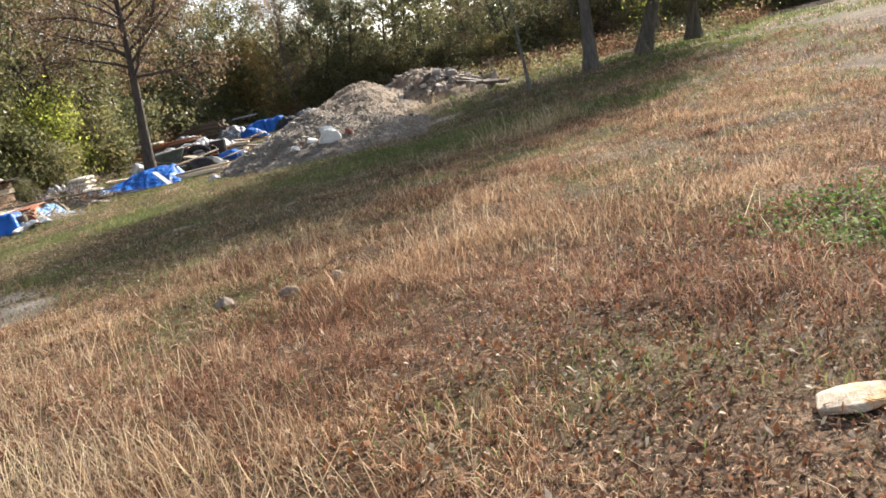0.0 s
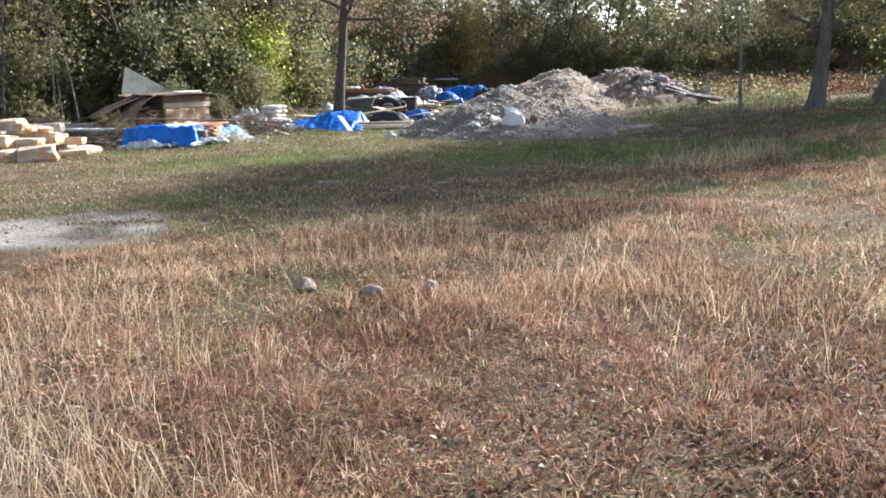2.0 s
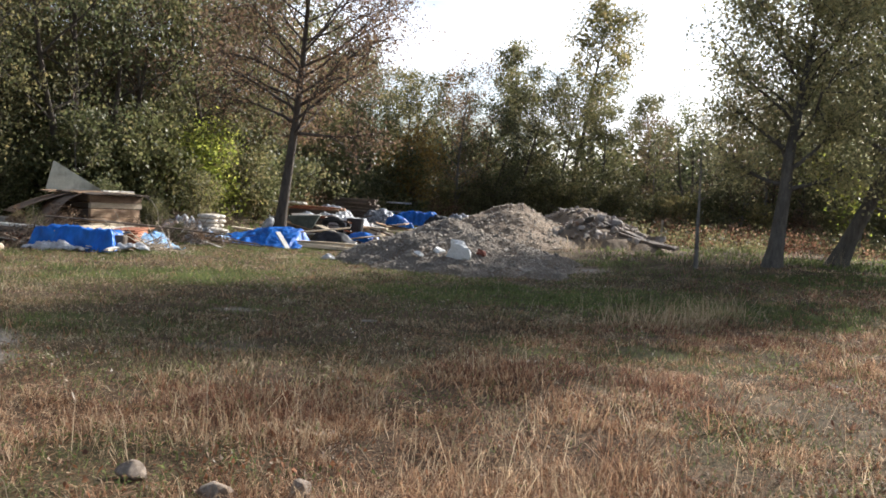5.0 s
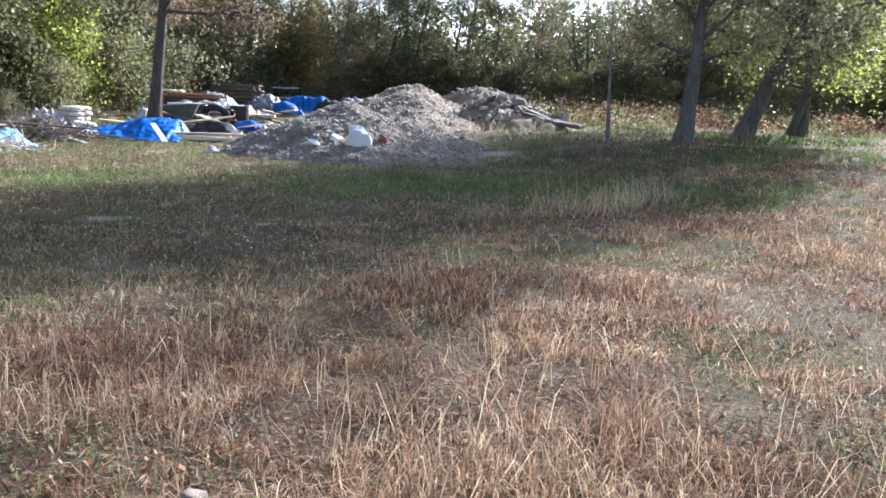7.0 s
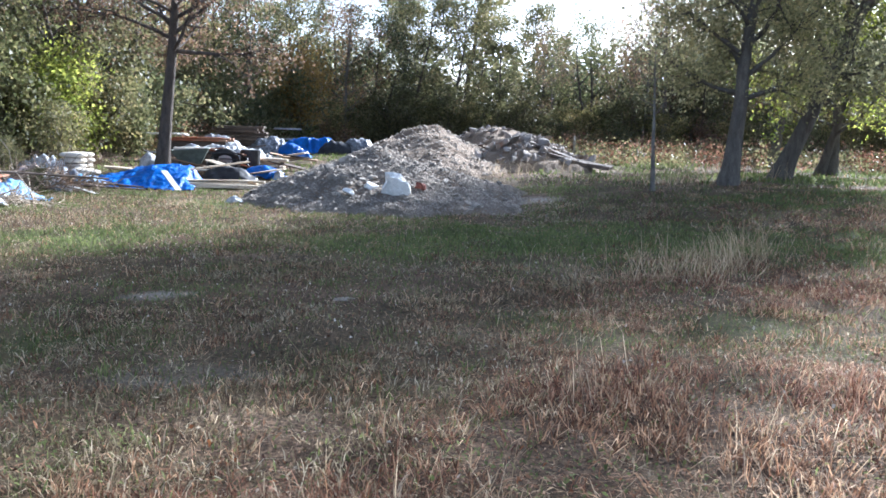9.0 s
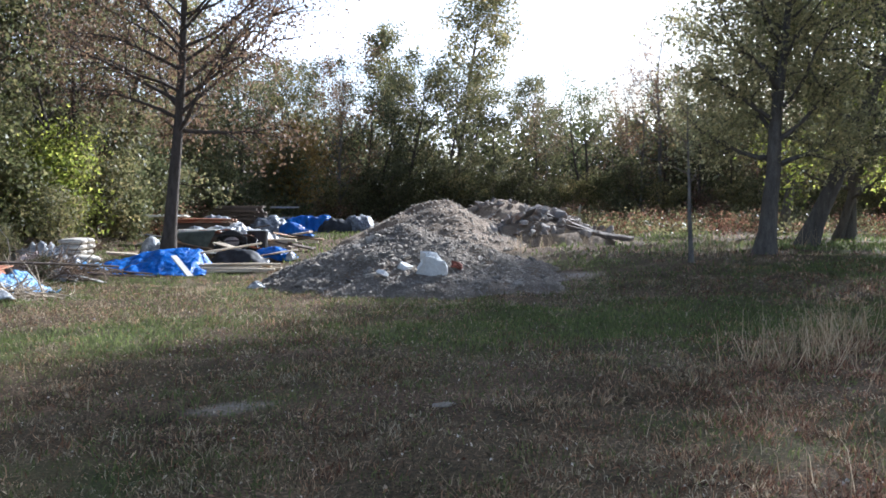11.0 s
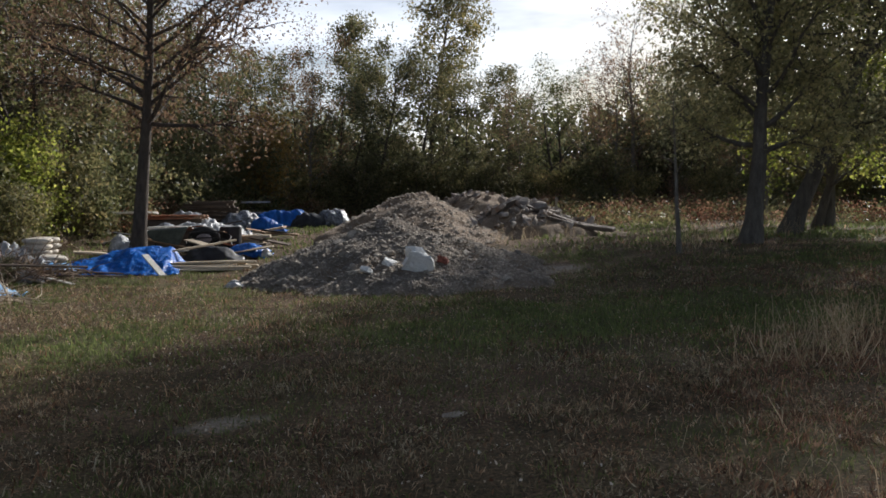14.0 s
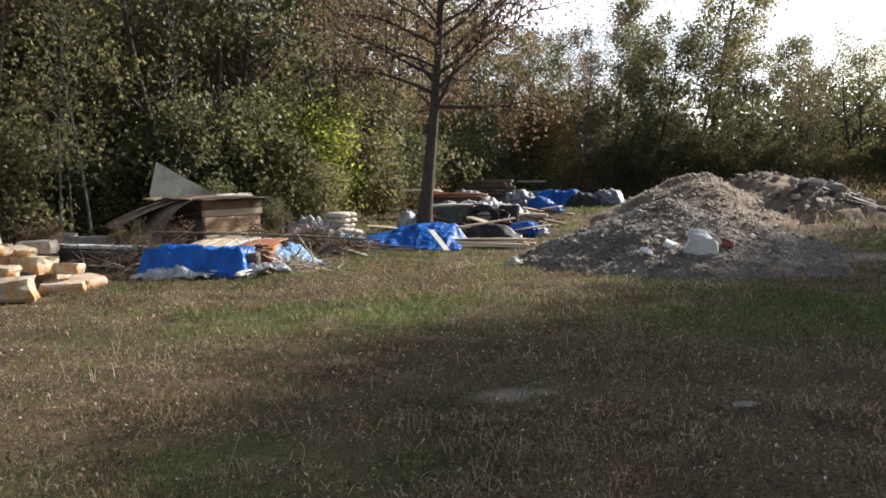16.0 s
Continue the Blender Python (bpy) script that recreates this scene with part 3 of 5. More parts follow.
def along(f):
    k = min(int(f), len(EDGE) - 2)
    u = f - k
    a, b = EDGE[k], EDGE[k + 1]
    x, y = a[0] + (b[0] - a[0]) * u, a[1] + (b[1] - a[1]) * u
    ways = [Vector((-(q[1] - p[1]), q[0] - p[0], 0)).normalized() for p, q in zip(EDGE[max(k - 1, 0):k + 2], EDGE[max(k - 1, 0) + 1:k + 3])]
    here = ways[1] if k > 0 else ways[0]
    before, after = (ways[0] + here).normalized(), (here + ways[-1]).normalized()
    n = before.lerp(after, u).normalized()
    return x, y, n, HIGH[k] + (HIGH[k + 1] - HIGH[k]) * u


lengths = [math.hypot(b[0] - a[0], b[1] - a[1]) for a, b in zip(EDGE, EDGE[1:])]
rnd = random.Random(5)
for row, (off, gap) in enumerate(((0.8, 2.3), (3.8, 3.0), (7.5, 4.4))):
    k, s = 0, rnd.uniform(0, gap)
    while k < len(lengths):
        if s >= lengths[k]:
            s -= lengths[k]
            k += 1
            continue
        x, y, n, high = along(k + s / lengths[k])
        o = off + rnd.uniform(-0.8, 0.8)
        px, py = x + n.x * o, y + n.y * o
        kind = rnd.choice((0, 1, 2, 2, 3, 4, 4) if px < -10 else (1, 2, 2, 3, 3, 4) if px < 4 else (2, 3, 4, 4, 4, 1))
        size = high / (9.5, 8.5, 9.0, 10.0, 8.5)[kind] * rnd.uniform(0.78, 1.05) * (1.0 + 0.03 * row)
        put(forest_kinds[kind], px, py, rnd.uniform(0, 360), size, group="trees of the wood")
        s += gap * rnd.uniform(0.7, 1.3)
for row, (off, gap) in enumerate(((-0.6, 1.6), (1.6, 2.1))):
    k, s = 0, rnd.uniform(0, gap)
    while k < len(lengths):
        if s >= lengths[k]:
            s -= lengths[k]
            k += 1
            continue
        x, y, n, high = along(k + s / lengths[k])
        s += gap * rnd.uniform(0.7, 1.3)
        if x > -9 and row and rnd.random() < 0.5:
            continue
        o = off + rnd.uniform(-0.7, 0.7)
        kind = (rnd.choice((0, 0, 1, 2)) if x < -9 else rnd.choice((1, 1, 2))) if row == 0 else rnd.choice((0, 1)) if x < -9 else 1
        put(shrub_kinds[kind], x + n.x * o, y + n.y * o, rnd.uniform(0, 360), rnd.uniform(0.7, 1.35), group="shrubs along the wood")
# the kinds themselves stand deeper in the wood
for i, root in enumerate(forest_kinds + shrub_kinds):
    tagged(place(root, -24 + i * 1.2, 30 + (i % 3) * 2.5, i * 40, 1.0), group="trees of the wood" if i < 5 else "shrubs along the wood")

place(tree("tall_tree", 51, "tall leafy tree rising above the wood on a bare trunk", "tree", M_LEAF_OLIVE, 9500, 0.19, 0.27, height=13.6, radius=0.2, clear=0.46, spread=0.21, limbs=26, twigs=8, lift=0.03), -0.1, 60)
place(tree("tall_tree", 52, "smaller leafy tree beside a taller one", "tree", M_LEAF_OLIVE, 6200, 0.19, 0.27, height=11.6, radius=0.15, clear=0.5, spread=0.2, limbs=20, twigs=7), -3.7, 61)
place(tree("bare_tree", 53, "nearly bare tree with fine branches", "tree", M_LEAF_RUST, 1800, 0.13, 0.35, M_BARK_GREY, height=10.6, radius=0.15, clear=0.3, spread=0.27, limbs=24, twigs=9, lift=0.1), 10.8, 54)
place(tree("orange_tree", 54, "small tree turned orange in autumn", "tree", M_LEAF_ORANGE, 3600, 0.14, 0.4, height=4.4, radius=0.08, clear=0.3, spread=0.34, limbs=10, twigs=5), -8.1, 47.5)
place(tree("bright_bush", 55, "bright yellow-green bush at the wood's edge", "shrub", M_LEAF_YELLOW, 8000, 0.11, 0.32, height=3.2, radius=0.04, clear=0.03, spread=0.42, limbs=11, twigs=5, trunks=3), -12.7, 32.2)
for x, y, s in ((7.4, 44.6, 0.6), (12.8, 44.5, 0.6), (4.5, 46.5, 0.7)):
    put(shrub_kinds[2], x, y, x * 77, s, group="dry weeds")

for i, (x, y, hh) in enumerate(((-14.9, 22.9, 5.5), (-14.5, 23.4, 6.2), (-15.6, 24.2, 6.0), (-14.2, 26.6, 5.0), (-16.4, 22.6, 6.5))):
    place(tree("pale_sapling", 81 + i, "pale bare-stemmed sapling at the wood's edge", "tree", M_LEAF_OLIVE, 500, 0.10, 0.3, M_BARK_GREY,
               height=hh, radius=0.032, clear=0.3, spread=0.22, limbs=9, twigs=3, lean=(0.05 * (i - 2), 0.0), lift=0.1), x, y)
for x, y, s, k in ((-12.9, 21.9, 0.5, 2), (-12.2, 22.7, 0.55, 2), (-13.6, 20.7, 0.6, 2), (-11.2, 24.3, 0.4, 2), (-12.7, 22.1, 0.3, 1), (-11.9, 29.8, 0.7, 1), (-13.9, 19.6, 0.6, 2), (-13.4, 26.3, 0.5, 0), (-11.5, 20.9, 0.2, 1), (-9.75, 24.0, 0.22, 1), (-9.4, 24.5, 0.26, 2), (-12.3, 27.6, 0.4, 1)):
    put(shrub_kinds[k], x, y, x * 91, s, group="weeds among the scrap")
# the wood goes on behind, too deep to tell its trees apart
rg = np.random.default_rng(71)
for count_, size_, lo, hi, low, top in ((75000, 0.30, 5.5, 11.0, 0.50, 0.86), (70000, 0.50, 11.0, 19.0, 0.62, 0.92)):
    deep = []
    for k in range(len(EDGE) - 1):
        for _ in range(30):
            x, y, n, high = along(k + rg.random())
            o = rg.uniform(lo, hi)
            deep.append((x + n.x * o, y + n.y * o, high * rg.uniform(low, top)))
    seat = np.concatenate([np.stack([np.full(16, x), np.full(16, y), hh * np.linspace(0.04, 1.0, 16)], 1) + rg.normal(0, 1, (16, 3)) * np.array([0.8, 0.8, 0.1]) for x, y, hh in deep])
    tagged(new("far_wood", leaves_mesh("far_wood", rg, seat, count_, size_, 0.5, M_LEAF_DARK, 0.3)), "deep dark wood behind the edge trees", "wood", kind="stuff")

# weeds at the wood's foot
for nm, mat_, lab in (("dry_thicket", M_REDWEED, "rust-brown dead weeds along the wood"), ("green_thicket", M_LEAF_OLIVE, "low olive undergrowth along the wood")):
    seat = []
    for _ in range(150):
        x, y, n, high = along(3.2 + 6.0 * rg.random())
        o = rg.uniform(-6.5, 1.0) if x > 3 else rg.uniform(-2.0, 1.0)
        hh = rg.uniform(0.35, 1.25) if nm == "dry_thicket" or x > 9 else rg.uniform(0.6, 2.3)
        for q in range(6):
            seat.append((x + n.x * o + rg.normal(0, 0.25), y + n.y * o + rg.normal(0, 0.25), 0.35 + hh * q / 6))
    for _ in range(55 if nm == "dry_thicket" else 60):
        x, y, hh = rg.uniform(2.5, 15), rg.uniform(35.5, 46), rg.uniform(0.2, 0.75)
        for q in range(6):
            seat.append((x + rg.normal(0, 0.35), y + rg.normal(0, 0.3), gz(x, y) + 0.05 + hh * q / 6))
    tagged(new(nm, leaves_mesh(nm, rg, np.array(seat), 26000 if nm == "dry_thicket" else 42000, 0.10, 0.24, mat_, 0.0)), lab, "weeds", kind="stuff")

post = solid("fence_post", box_bm(2.15, 0.09, 0.09, 0.012, 0.01, 3), M_POST, "weathered wooden post standing upright in weeds", "post", pose(4.1, 41.4, gz(4.1, 41.4) - 0.1, 0, -90, 0))


# ---- mounds ----
def cone(x, y, cx, cy, left, right, front, back, high, round_top=0.12, seed=0):
    u = np.where(x < cx, (x - cx) / left, (x - cx) / right)
    v = np.where(y < cy, (y - cy) / front, (y - cy) / back)
    r = np.sqrt(u * u + v * v) * (1 + 0.22 * (vnoise(x, y, 0.9, 20 + seed) - 0.5))
    z = high * (1 + round_top * 0.6 - np.sqrt(r * r + round_top ** 2))
    z = z + 0.16 * (vnoise(x, y, 1.6, 21 + seed) - 0.5) + 0.07 * (vnoise(x, y, 5, 22 + seed) - 0.5) + 0.04 * (vnoise(x, y, 12, 23 + seed) - 0.5)
    toe = 0.1 * np.exp(-((r - 1) * 7) ** 2)
    return z + toe - 0.06


def gravel_z(x, y):
    return cone(x, y, -2.7, 23.9, 2.65, 3.15, 2.5, 3.2, 1.22, 0.12, 0)


def brown_z(x, y):
    return cone(x, y, -1.75, 33.8, 2.7, 2.4, 6.2, 3.0, 1.42, 0.2, 5)


def hump_z(x, y):
    return cone(x, y, 0.5, 38.5, 2.6, 3.0, 3.0, 3.0, 1.42, 0.25, 9)


def heap_z(x, y):
    return cone(x, y, 1.30, 32.2, 1.9, 2.0, 2.2, 2.0, 1.12, 0.3, 13)


def mound(name, zf, x0, x1, y0, y1, step, material, label):
    me, _, _ = grid_mesh(name, np.arange(x0, x1, step), np.arange(y0, y1, step), lambda x, y: np.maximum(zf(x, y), -0.45) + ground_z(x, y), material)
    ob = new(name, me)
    return tagged(ob, label, "mound")


gravel_mound = mound("gravel_mound", gravel_z, -6, 1.4, 20.8, 27.8, 0.07, M_DIRT, "grey mound of gravel, soil and broken stone on the grass")
mound("soil_mound", brown_z, -5, 1.2, 26.5, 37.5, 0.1, M_DIRT_BROWN, "brown mound of dug soil behind the gravel")
far_mound = mound("soil_mound", hump_z, -2.6, 4, 35, 42, 0.12, M_DIRT_BROWN, "low grey-brown soil mound near the wood")
rubble_heap = mound("rubble_mound", heap_z, -0.8, 3.7, 29.6, 34.6, 0.09, M_DIRT_BROWN, "heap of broken concrete and stone rubble")


def lay(parent, me, x, y, zf, s, rng, sink=0.25, tilt=22, flat=1.0):
    ob = new("stone", me)
    ob.parent = parent
    z = float(zf(np.array(x), np.array(y))) + gz(x, y)
    ob.matrix_basis = pose(x, y, z - sink * s * 0.7, rng.uniform(-tilt, tilt), rng.uniform(-tilt, tilt), rng.uniform(0, 360)) @ Matrix.Diagonal((s, s * rng.uniform(0.6, 1), s * flat * rng.uniform(0.6, 1), 1))
    return ob


rng = random.Random(3)
stone_meshes = [chunk_mesh("stone", rng, M_ROCK, 1, rng.uniform(0.6, 0.9), rng.uniform(0.4, 0.7), 15, 0.04, rng.uniform(0.1, 0.5)) for _ in range(9)]
count = 0
while count < 290:
    a, r = rng.uniform(math.pi * 0.88, math.pi * 2.12), rng.random() ** 0.6
    x, y = -2.65 + math.cos(a) * r * (2.75 if math.cos(a) < 0 else 3.0), 23.9 + math.sin(a) * r * 2.55
    if float(gravel_z(np.array(x), np.array(y))) < 0.0:
        continue
    left = math.cos(a) < 0.1
    s = min(0.34 if left else 0.24, 0.095 * rng.paretovariate(1.9 if left else 2.6))
    lay(gravel_mound, rng.choice(stone_meshes), x, y, gravel_z, s, rng)
    count += 1


def big_stone(x, y, s, me, label, m_extra, sink):
    z = float(gravel_z(np.array(x), np.array(y))) + gz(x, y)
    ob = solid("boulder", me, None, label, "stone", pose(x, y, z - sink, *m_extra) @ Matrix.Scale(s, 4))
    return ob


def pebbles(name, rg, xy, z, size, material, label, category):
    """Uncounted small stones: flattened octahedra, joined."""
    n = len(xy)
    th = rg.uniform(0, 6.28, n)
    s = size[:, None]
    ca, sa2 = np.cos(th), np.sin(th)
    ax = np.stack([ca, sa2, rg.normal(0, 0.25, n)], 1) * s
    ay = np.stack([-sa2, ca, rg.normal(0, 0.25, n)], 1) * s * rg.uniform(0.5, 0.9, (n, 1))
    az = np.stack([rg.normal(0, 0.2, n), rg.normal(0, 0.2, n), np.ones(n)], 1) * s * rg.uniform(0.35, 0.7, (n, 1))
    c = np.concatenate([xy, z[:, None]], 1)
    v = np.stack([c + ax, c + ay, c - ax, c - ay, c + az + 0.3 * ax, c + az - 0.35 * ax], 1)
    f = np.array([[0, 1, 4], [1, 5, 4], [1, 2, 5], [2, 3, 5], [3, 4, 5], [3, 0, 4]])
    q = (np.arange(n)[:, None, None] * 6 + f[None]).reshape(-1, 3)
    return tagged(new(name, quads_mesh(name, v.reshape(-1, 3), q, material)), label, category, kind="stuff")


rg = np.random.default_rng(4)
xy = np.stack([rg.uniform(-5.8, 1.2, 24000), rg.uniform(20.9, 26.0, 24000)], 1)
zz = gravel_z(xy[:, 0], xy[:, 1])
keep = zz > -0.05
pebbles("gravel", rg, xy[keep], (zz + ground_z(xy[:, 0], xy[:, 1]))[keep], 0.012 + 0.036 * rg.random(keep.sum()) ** 2.2, M_GRAVEL, "loose grey gravel covering the mound", "gravel")
xy = np.stack([rg.uniform(-4, 1, 3500), rg.uniform(28, 36, 3500)], 1)
zz = brown_z(xy[:, 0], xy[:, 1])
keep = zz > 0.0
pebbles("gravel", rg, xy[keep], (zz + ground_z(xy[:, 0], xy[:, 1]))[keep], 0.02 + 0.07 * rg.random(keep.sum()) ** 3, M_GRAVEL, "small stones in the brown soil mound", "gravel")

M_CONCRETE = surface("broken_concrete", (0.22, 0.19, 0.17), (0.42, 0.38, 0.34), 4, 40, 0.92, 0.7, vary=0.35, stain=(0.25, 0.16, 0.11), bump_dist=0.02)
chunk_meshes = [chunk_mesh("chunk", rng, M_CONCRETE, 1, rng.uniform(0.55, 0.95), rng.uniform(0.3, 0.7), 14, 0.04, rng.uniform(0.1, 0.6)) for _ in range(9)]
for i in range(250):
    a, r = rng.uniform(0, 6.28), rng.random() ** 0.55
    x, y = 1.35 + math.cos(a) * r * 2.0, 32.2 + math.sin(a) * r * 2.1
    lay(rubble_heap, rng.choice(chunk_meshes), x, y, heap_z, rng.uniform(0.16, 0.5) * (1 if i % 5 else 1.5), rng, -0.02, 45)
for i in range(120):
    a, r = rng.uniform(0, 6.28), rng.random() ** 0.5
    x, y = 0.3 + math.cos(a) * r * 2.2, 37.5 + math.sin(a) * r * 2.2
    lay(far_mound, rng.choice(chunk_meshes), x, y, hump_z, rng.uniform(0.15, 0.5), rng, 0.1, 35)
for x, y, l, tz, ty in ((2.75, 31.3, 1.5, -20, 10), (3.0, 31.0, 1.3, -32, 6), (2.3, 30.9, 1.2, 12, 14), (1.9, 31.4, 1.4, -10, 20)):
    solid("rubble_slab", box_bm(l, 0.32, 0.11, 0.02), M_WOOD_DARK, "dark broken slab lying on the rubble's edge", "slab", pose(x, y, gz(x, y) + max(0.02, float(heap_z(np.array(x), np.array(y)))), 6, ty, tz), "rubble slabs")


# ---- scrap and building material ----
def drape(name, cx, cy, turn, l, w, zf, material, label, category="tarpaulin", step=0.05, wrinkle=0.05, seed=0, base=None):
    """A creased sheet lying over a heap; zf(u, v) gives its height over the ground, u along l and v along w."""
    us, vs = np.arange(-l / 2, l / 2 + step, step), np.arange(-w / 2, w / 2 + step, step)
    t = radians(turn)

    def height(u, v):
        x, y = cx + u * math.cos(t) - v * math.sin(t), cy + u * math.sin(t) + v * math.cos(t)
        fold = np.abs(vnoise(u + 0.35 * v, v * 0.6, 4.2, 30 + seed) - 0.5) + 0.5 * np.abs(vnoise(u, v, 9.5, 31 + seed) - 0.5)
        return np.maximum(zf(u, v), 0.0) + wrinkle * (1.6 * fold - 0.2) + ground_z(x, y) + 0.012

    def ragged(u, v):
        return v + 0.10 * (vnoise(u, v * 0 + 3, 2.2, 33 + seed) - 0.5) * np.sign(v) * (np.abs(v) > w / 2 - 0.25), u + 0.12 * (vnoise(v, u * 0 + 5, 2.6, 34 + seed) - 0.5) * (np.abs(u) > l / 2 - 0.25)

    me, gu, gv = grid_mesh(name, us, vs, height, material)
    co = np.empty(len(me.vertices) * 3, np.float32)
    me.vertices.foreach_get("co", co)
    co = co.reshape(-1, 3)
    v2, u2 = ragged(gu, gv)
    co[:, 0], co[:, 1] = cx + u2 * math.cos(t) - v2 * math.sin(t), cy + u2 * math.sin(t) + v2 * math.cos(t)
    me.vertices.foreach_set("co", co.ravel())
    ob = new(name, me)
    so = ob.modifiers.new("thickness", "SOLIDIFY")
    so.thickness = 0.006
    return tagged(ob, label, category)


def dome(a, b, high, power=1.0):
    return lambda u, v: high * np.maximum(0, 1 - (u / a) ** 2 - (v / b) ** 2) ** power


def boards(name, x, y, turn, rows, l, w, t, material, label, category="lumber", z0=0.0, spread=0.12, seed=0, fan=3):
    """A loose stack of boards: rows lists how many lie side by side in each layer."""
    r = random.Random(seed)
    root = thing(name, x, y, gz(x, y) + z0, label, category, turn=turn)
    for k, n in enumerate(rows):
        for i in range(n):
            ll = l * r.uniform(0.78, 1.05)
            part("board", box_bm(ll, w, t, 0.006, r.uniform(-0.01, 0.02), 3), material, root,
                 m=pose(r.uniform(-1, 1) * spread, (i - (n - 1) / 2) * w * 1.08 + r.uniform(-0.01, 0.01), k * (t + 0.004), 0, 0, r.uniform(-fan, fan)))
    return root


# low stack under blue tarpaulin, with boards on top
pt, px, py = 18.0, -10.35, 21.45
stack = thing("covered_stack", px, py, gz(px, py), "low stack of lumber half wrapped in blue tarpaulin", "lumber stack", turn=pt)
part("core", box_bm(1.5, 3.0, 0.36, 0.03), M_WOOD_DARK, stack)
br = random.Random(12)
for i in range(7):
    part("board", box_bm(3.2 * br.uniform(0.85, 1), 0.16, 0.03, 0.005, 0.01, 3), M_WOOD_PALE if i < 4 else M_WHITE_BOARD, stack, m=pose(-0.62 + i * 0.19, 0.05 * i - 0.1, 0.375 + 0.012 * (i % 2), 0, 0, 90 + br.uniform(-3, 3)))
for i in range(9):
    part("plank", box_bm(1.5 * br.uniform(0.9, 1), 0.17, 0.034, 0.005, 0.008, 3), M_WOOD_RED, stack, "rust-red plank", m=pose(0.80 + 0.04 * br.random(), -0.35 + 0.1 * br.uniform(-1, 1), 0.06 + 0.04 * i, 0, 0, 90 + br.uniform(-3, 3)))
for i in range(4):
    part("plank", box_bm(1.7 * br.uniform(0.9, 1), 0.13, 0.03, 0.005, 0.01, 3), M_WOOD_RED, stack, "rust-red plank", m=pose(0.45 + 0.14 * i, 0.1 + 0.15 * br.uniform(-1, 1), 0.415 + 0.004 * i, 0, 0, 80 + br.uniform(-6, 6)))
drape("tarpaulin", -10.12, 19.98, 14, 1.9, 0.8, lambda u, v: (0.38 + 0.10 * vnoise(u, v * 0, 2.4, 44)) * smooth(-0.30, -0.10, v + 0.10 * (vnoise(u, v * 0, 6.0, 45) - 0.5)) * smooth(0.95, 0.78, np.abs(u)), M_TARP, "blue tarpaulin hanging over the front of a lumber stack", wrinkle=0.10, seed=1)
drape("tarpaulin", -9.28, 21.5, 62, 1.7, 0.7, lambda u, v: 0.34 * smooth(-0.34, 0.25, v) * smooth(0.9, 0.5, np.abs(u)), M_TARP_PALE, "faded blue tarpaulin crumpled beside a lumber stack", wrinkle=0.16, seed=2)
drape("plastic_sheet", -10.35, 19.5, 12, 1.2, 0.4, dome(0.6, 0.22, 0.12), M_SHEET, "crumpled clear plastic at the foot of a tarpaulin", "plastic sheet", wrinkle=0.14, seed=3)
drape("plastic_sheet", -9.1, 20.3, 40, 0.9, 0.4, dome(0.5, 0.25, 0.14), M_SHEET, "crumpled white plastic in the grass", "plastic sheet", wrinkle=0.12, seed=4)

# crib of rough beams under a sheet roof
ct, cx0, cy0 = 76.0, -12.75, 25.3
crib = thing("board_crib", cx0, cy0, gz(cx0, cy0), "rough crib of thick weathered boards stacked as a wall", "lumber stack", turn=ct)
br = random.Random(14)
z = 0.0
for k, hgt in enumerate((0.17, 0.20, 0.15, 0.24, 0.16, 0.20)):
    for side in (-1, 1):
        part("beam", box_bm(1.9 * br.uniform(0.95, 1.03), 0.10, hgt - 0.012, 0.012, br.uniform(-0.01, 0.01), 3), (M_WOOD, M_WOOD_PALE, M_WOOD, M_WOOD, M_WOOD_PALE, M_WOOD)[k], crib, m=pose(0.03 * br.uniform(-1, 1), side * 0.62, z, 0, 0, br.uniform(-1.5, 1.5)))
    for side in (-1, 1):
        part("beam", box_bm(1.15, 0.10, hgt - 0.02, 0.012), M_WOOD_DARK, crib, m=pose(side * 0.86, 0, z, 0, 0, 90))
    z += hgt
part("beam", box_bm(0.9, 0.08, 0.05, 0.01), M_WOOD_PALE, crib, "short light offcut", m=pose(0.2, -0.66, 1.16, 0, 0, 0))
for i, (dy, dx, l, rz, mat_) in enumerate(((-0.78, 0.0, 2.3, 1, M_WOOD_DARK), (-0.45, -0.1, 2.2, -2, M_WOOD), (-0.1, 0.0, 2.3, 2, M_WOOD_DARK), (0.25, 0.1, 2.2, 0, M_WOOD_DARK), (0.6, -0.05, 2.3, -1, M_WOOD))):
    part("roof_board", box_bm(l, 0.34, 0.03, 0.006, 0.03, 3), mat_, crib, m=pose(dx - 0.12, dy, 1.13 + 0.02 * (i % 2), 4, 0, rz))
part("batten", box_bm(1.3, 0.07, 0.05, 0.008), M_WHITE_BOARD, crib, "pale batten", m=pose(0.3, -0.4, 1.20, 0, 0, 4))


def bent_sheet(name, l, w, bend, rows=16):
    """A metal sheet w wide that curls down along its length l."""
    us, vs = np.linspace(0, 1, rows), np.linspace(-w / 2, w / 2, 9)
    a = us * bend
    xs = np.where(np.abs(bend) > 1e-3, l * np.sin(a) / bend, us * l)
    zs = np.where(np.abs(bend) > 1e-3, -l * (1 - np.cos(a)) / bend, 0 * us)
    v = np.array([[x, y, z + 0.012 * math.sin(y * 40)] for x, z in zip(xs, zs) for y in vs])
    i, j = np.meshgrid(np.arange(8), np.arange(rows - 1))
    k = (j * 9 + i).ravel()
    return quads_mesh(name, v, np.stack([k, k + 1, k + 10, k + 9], 1), M_RUST, True)


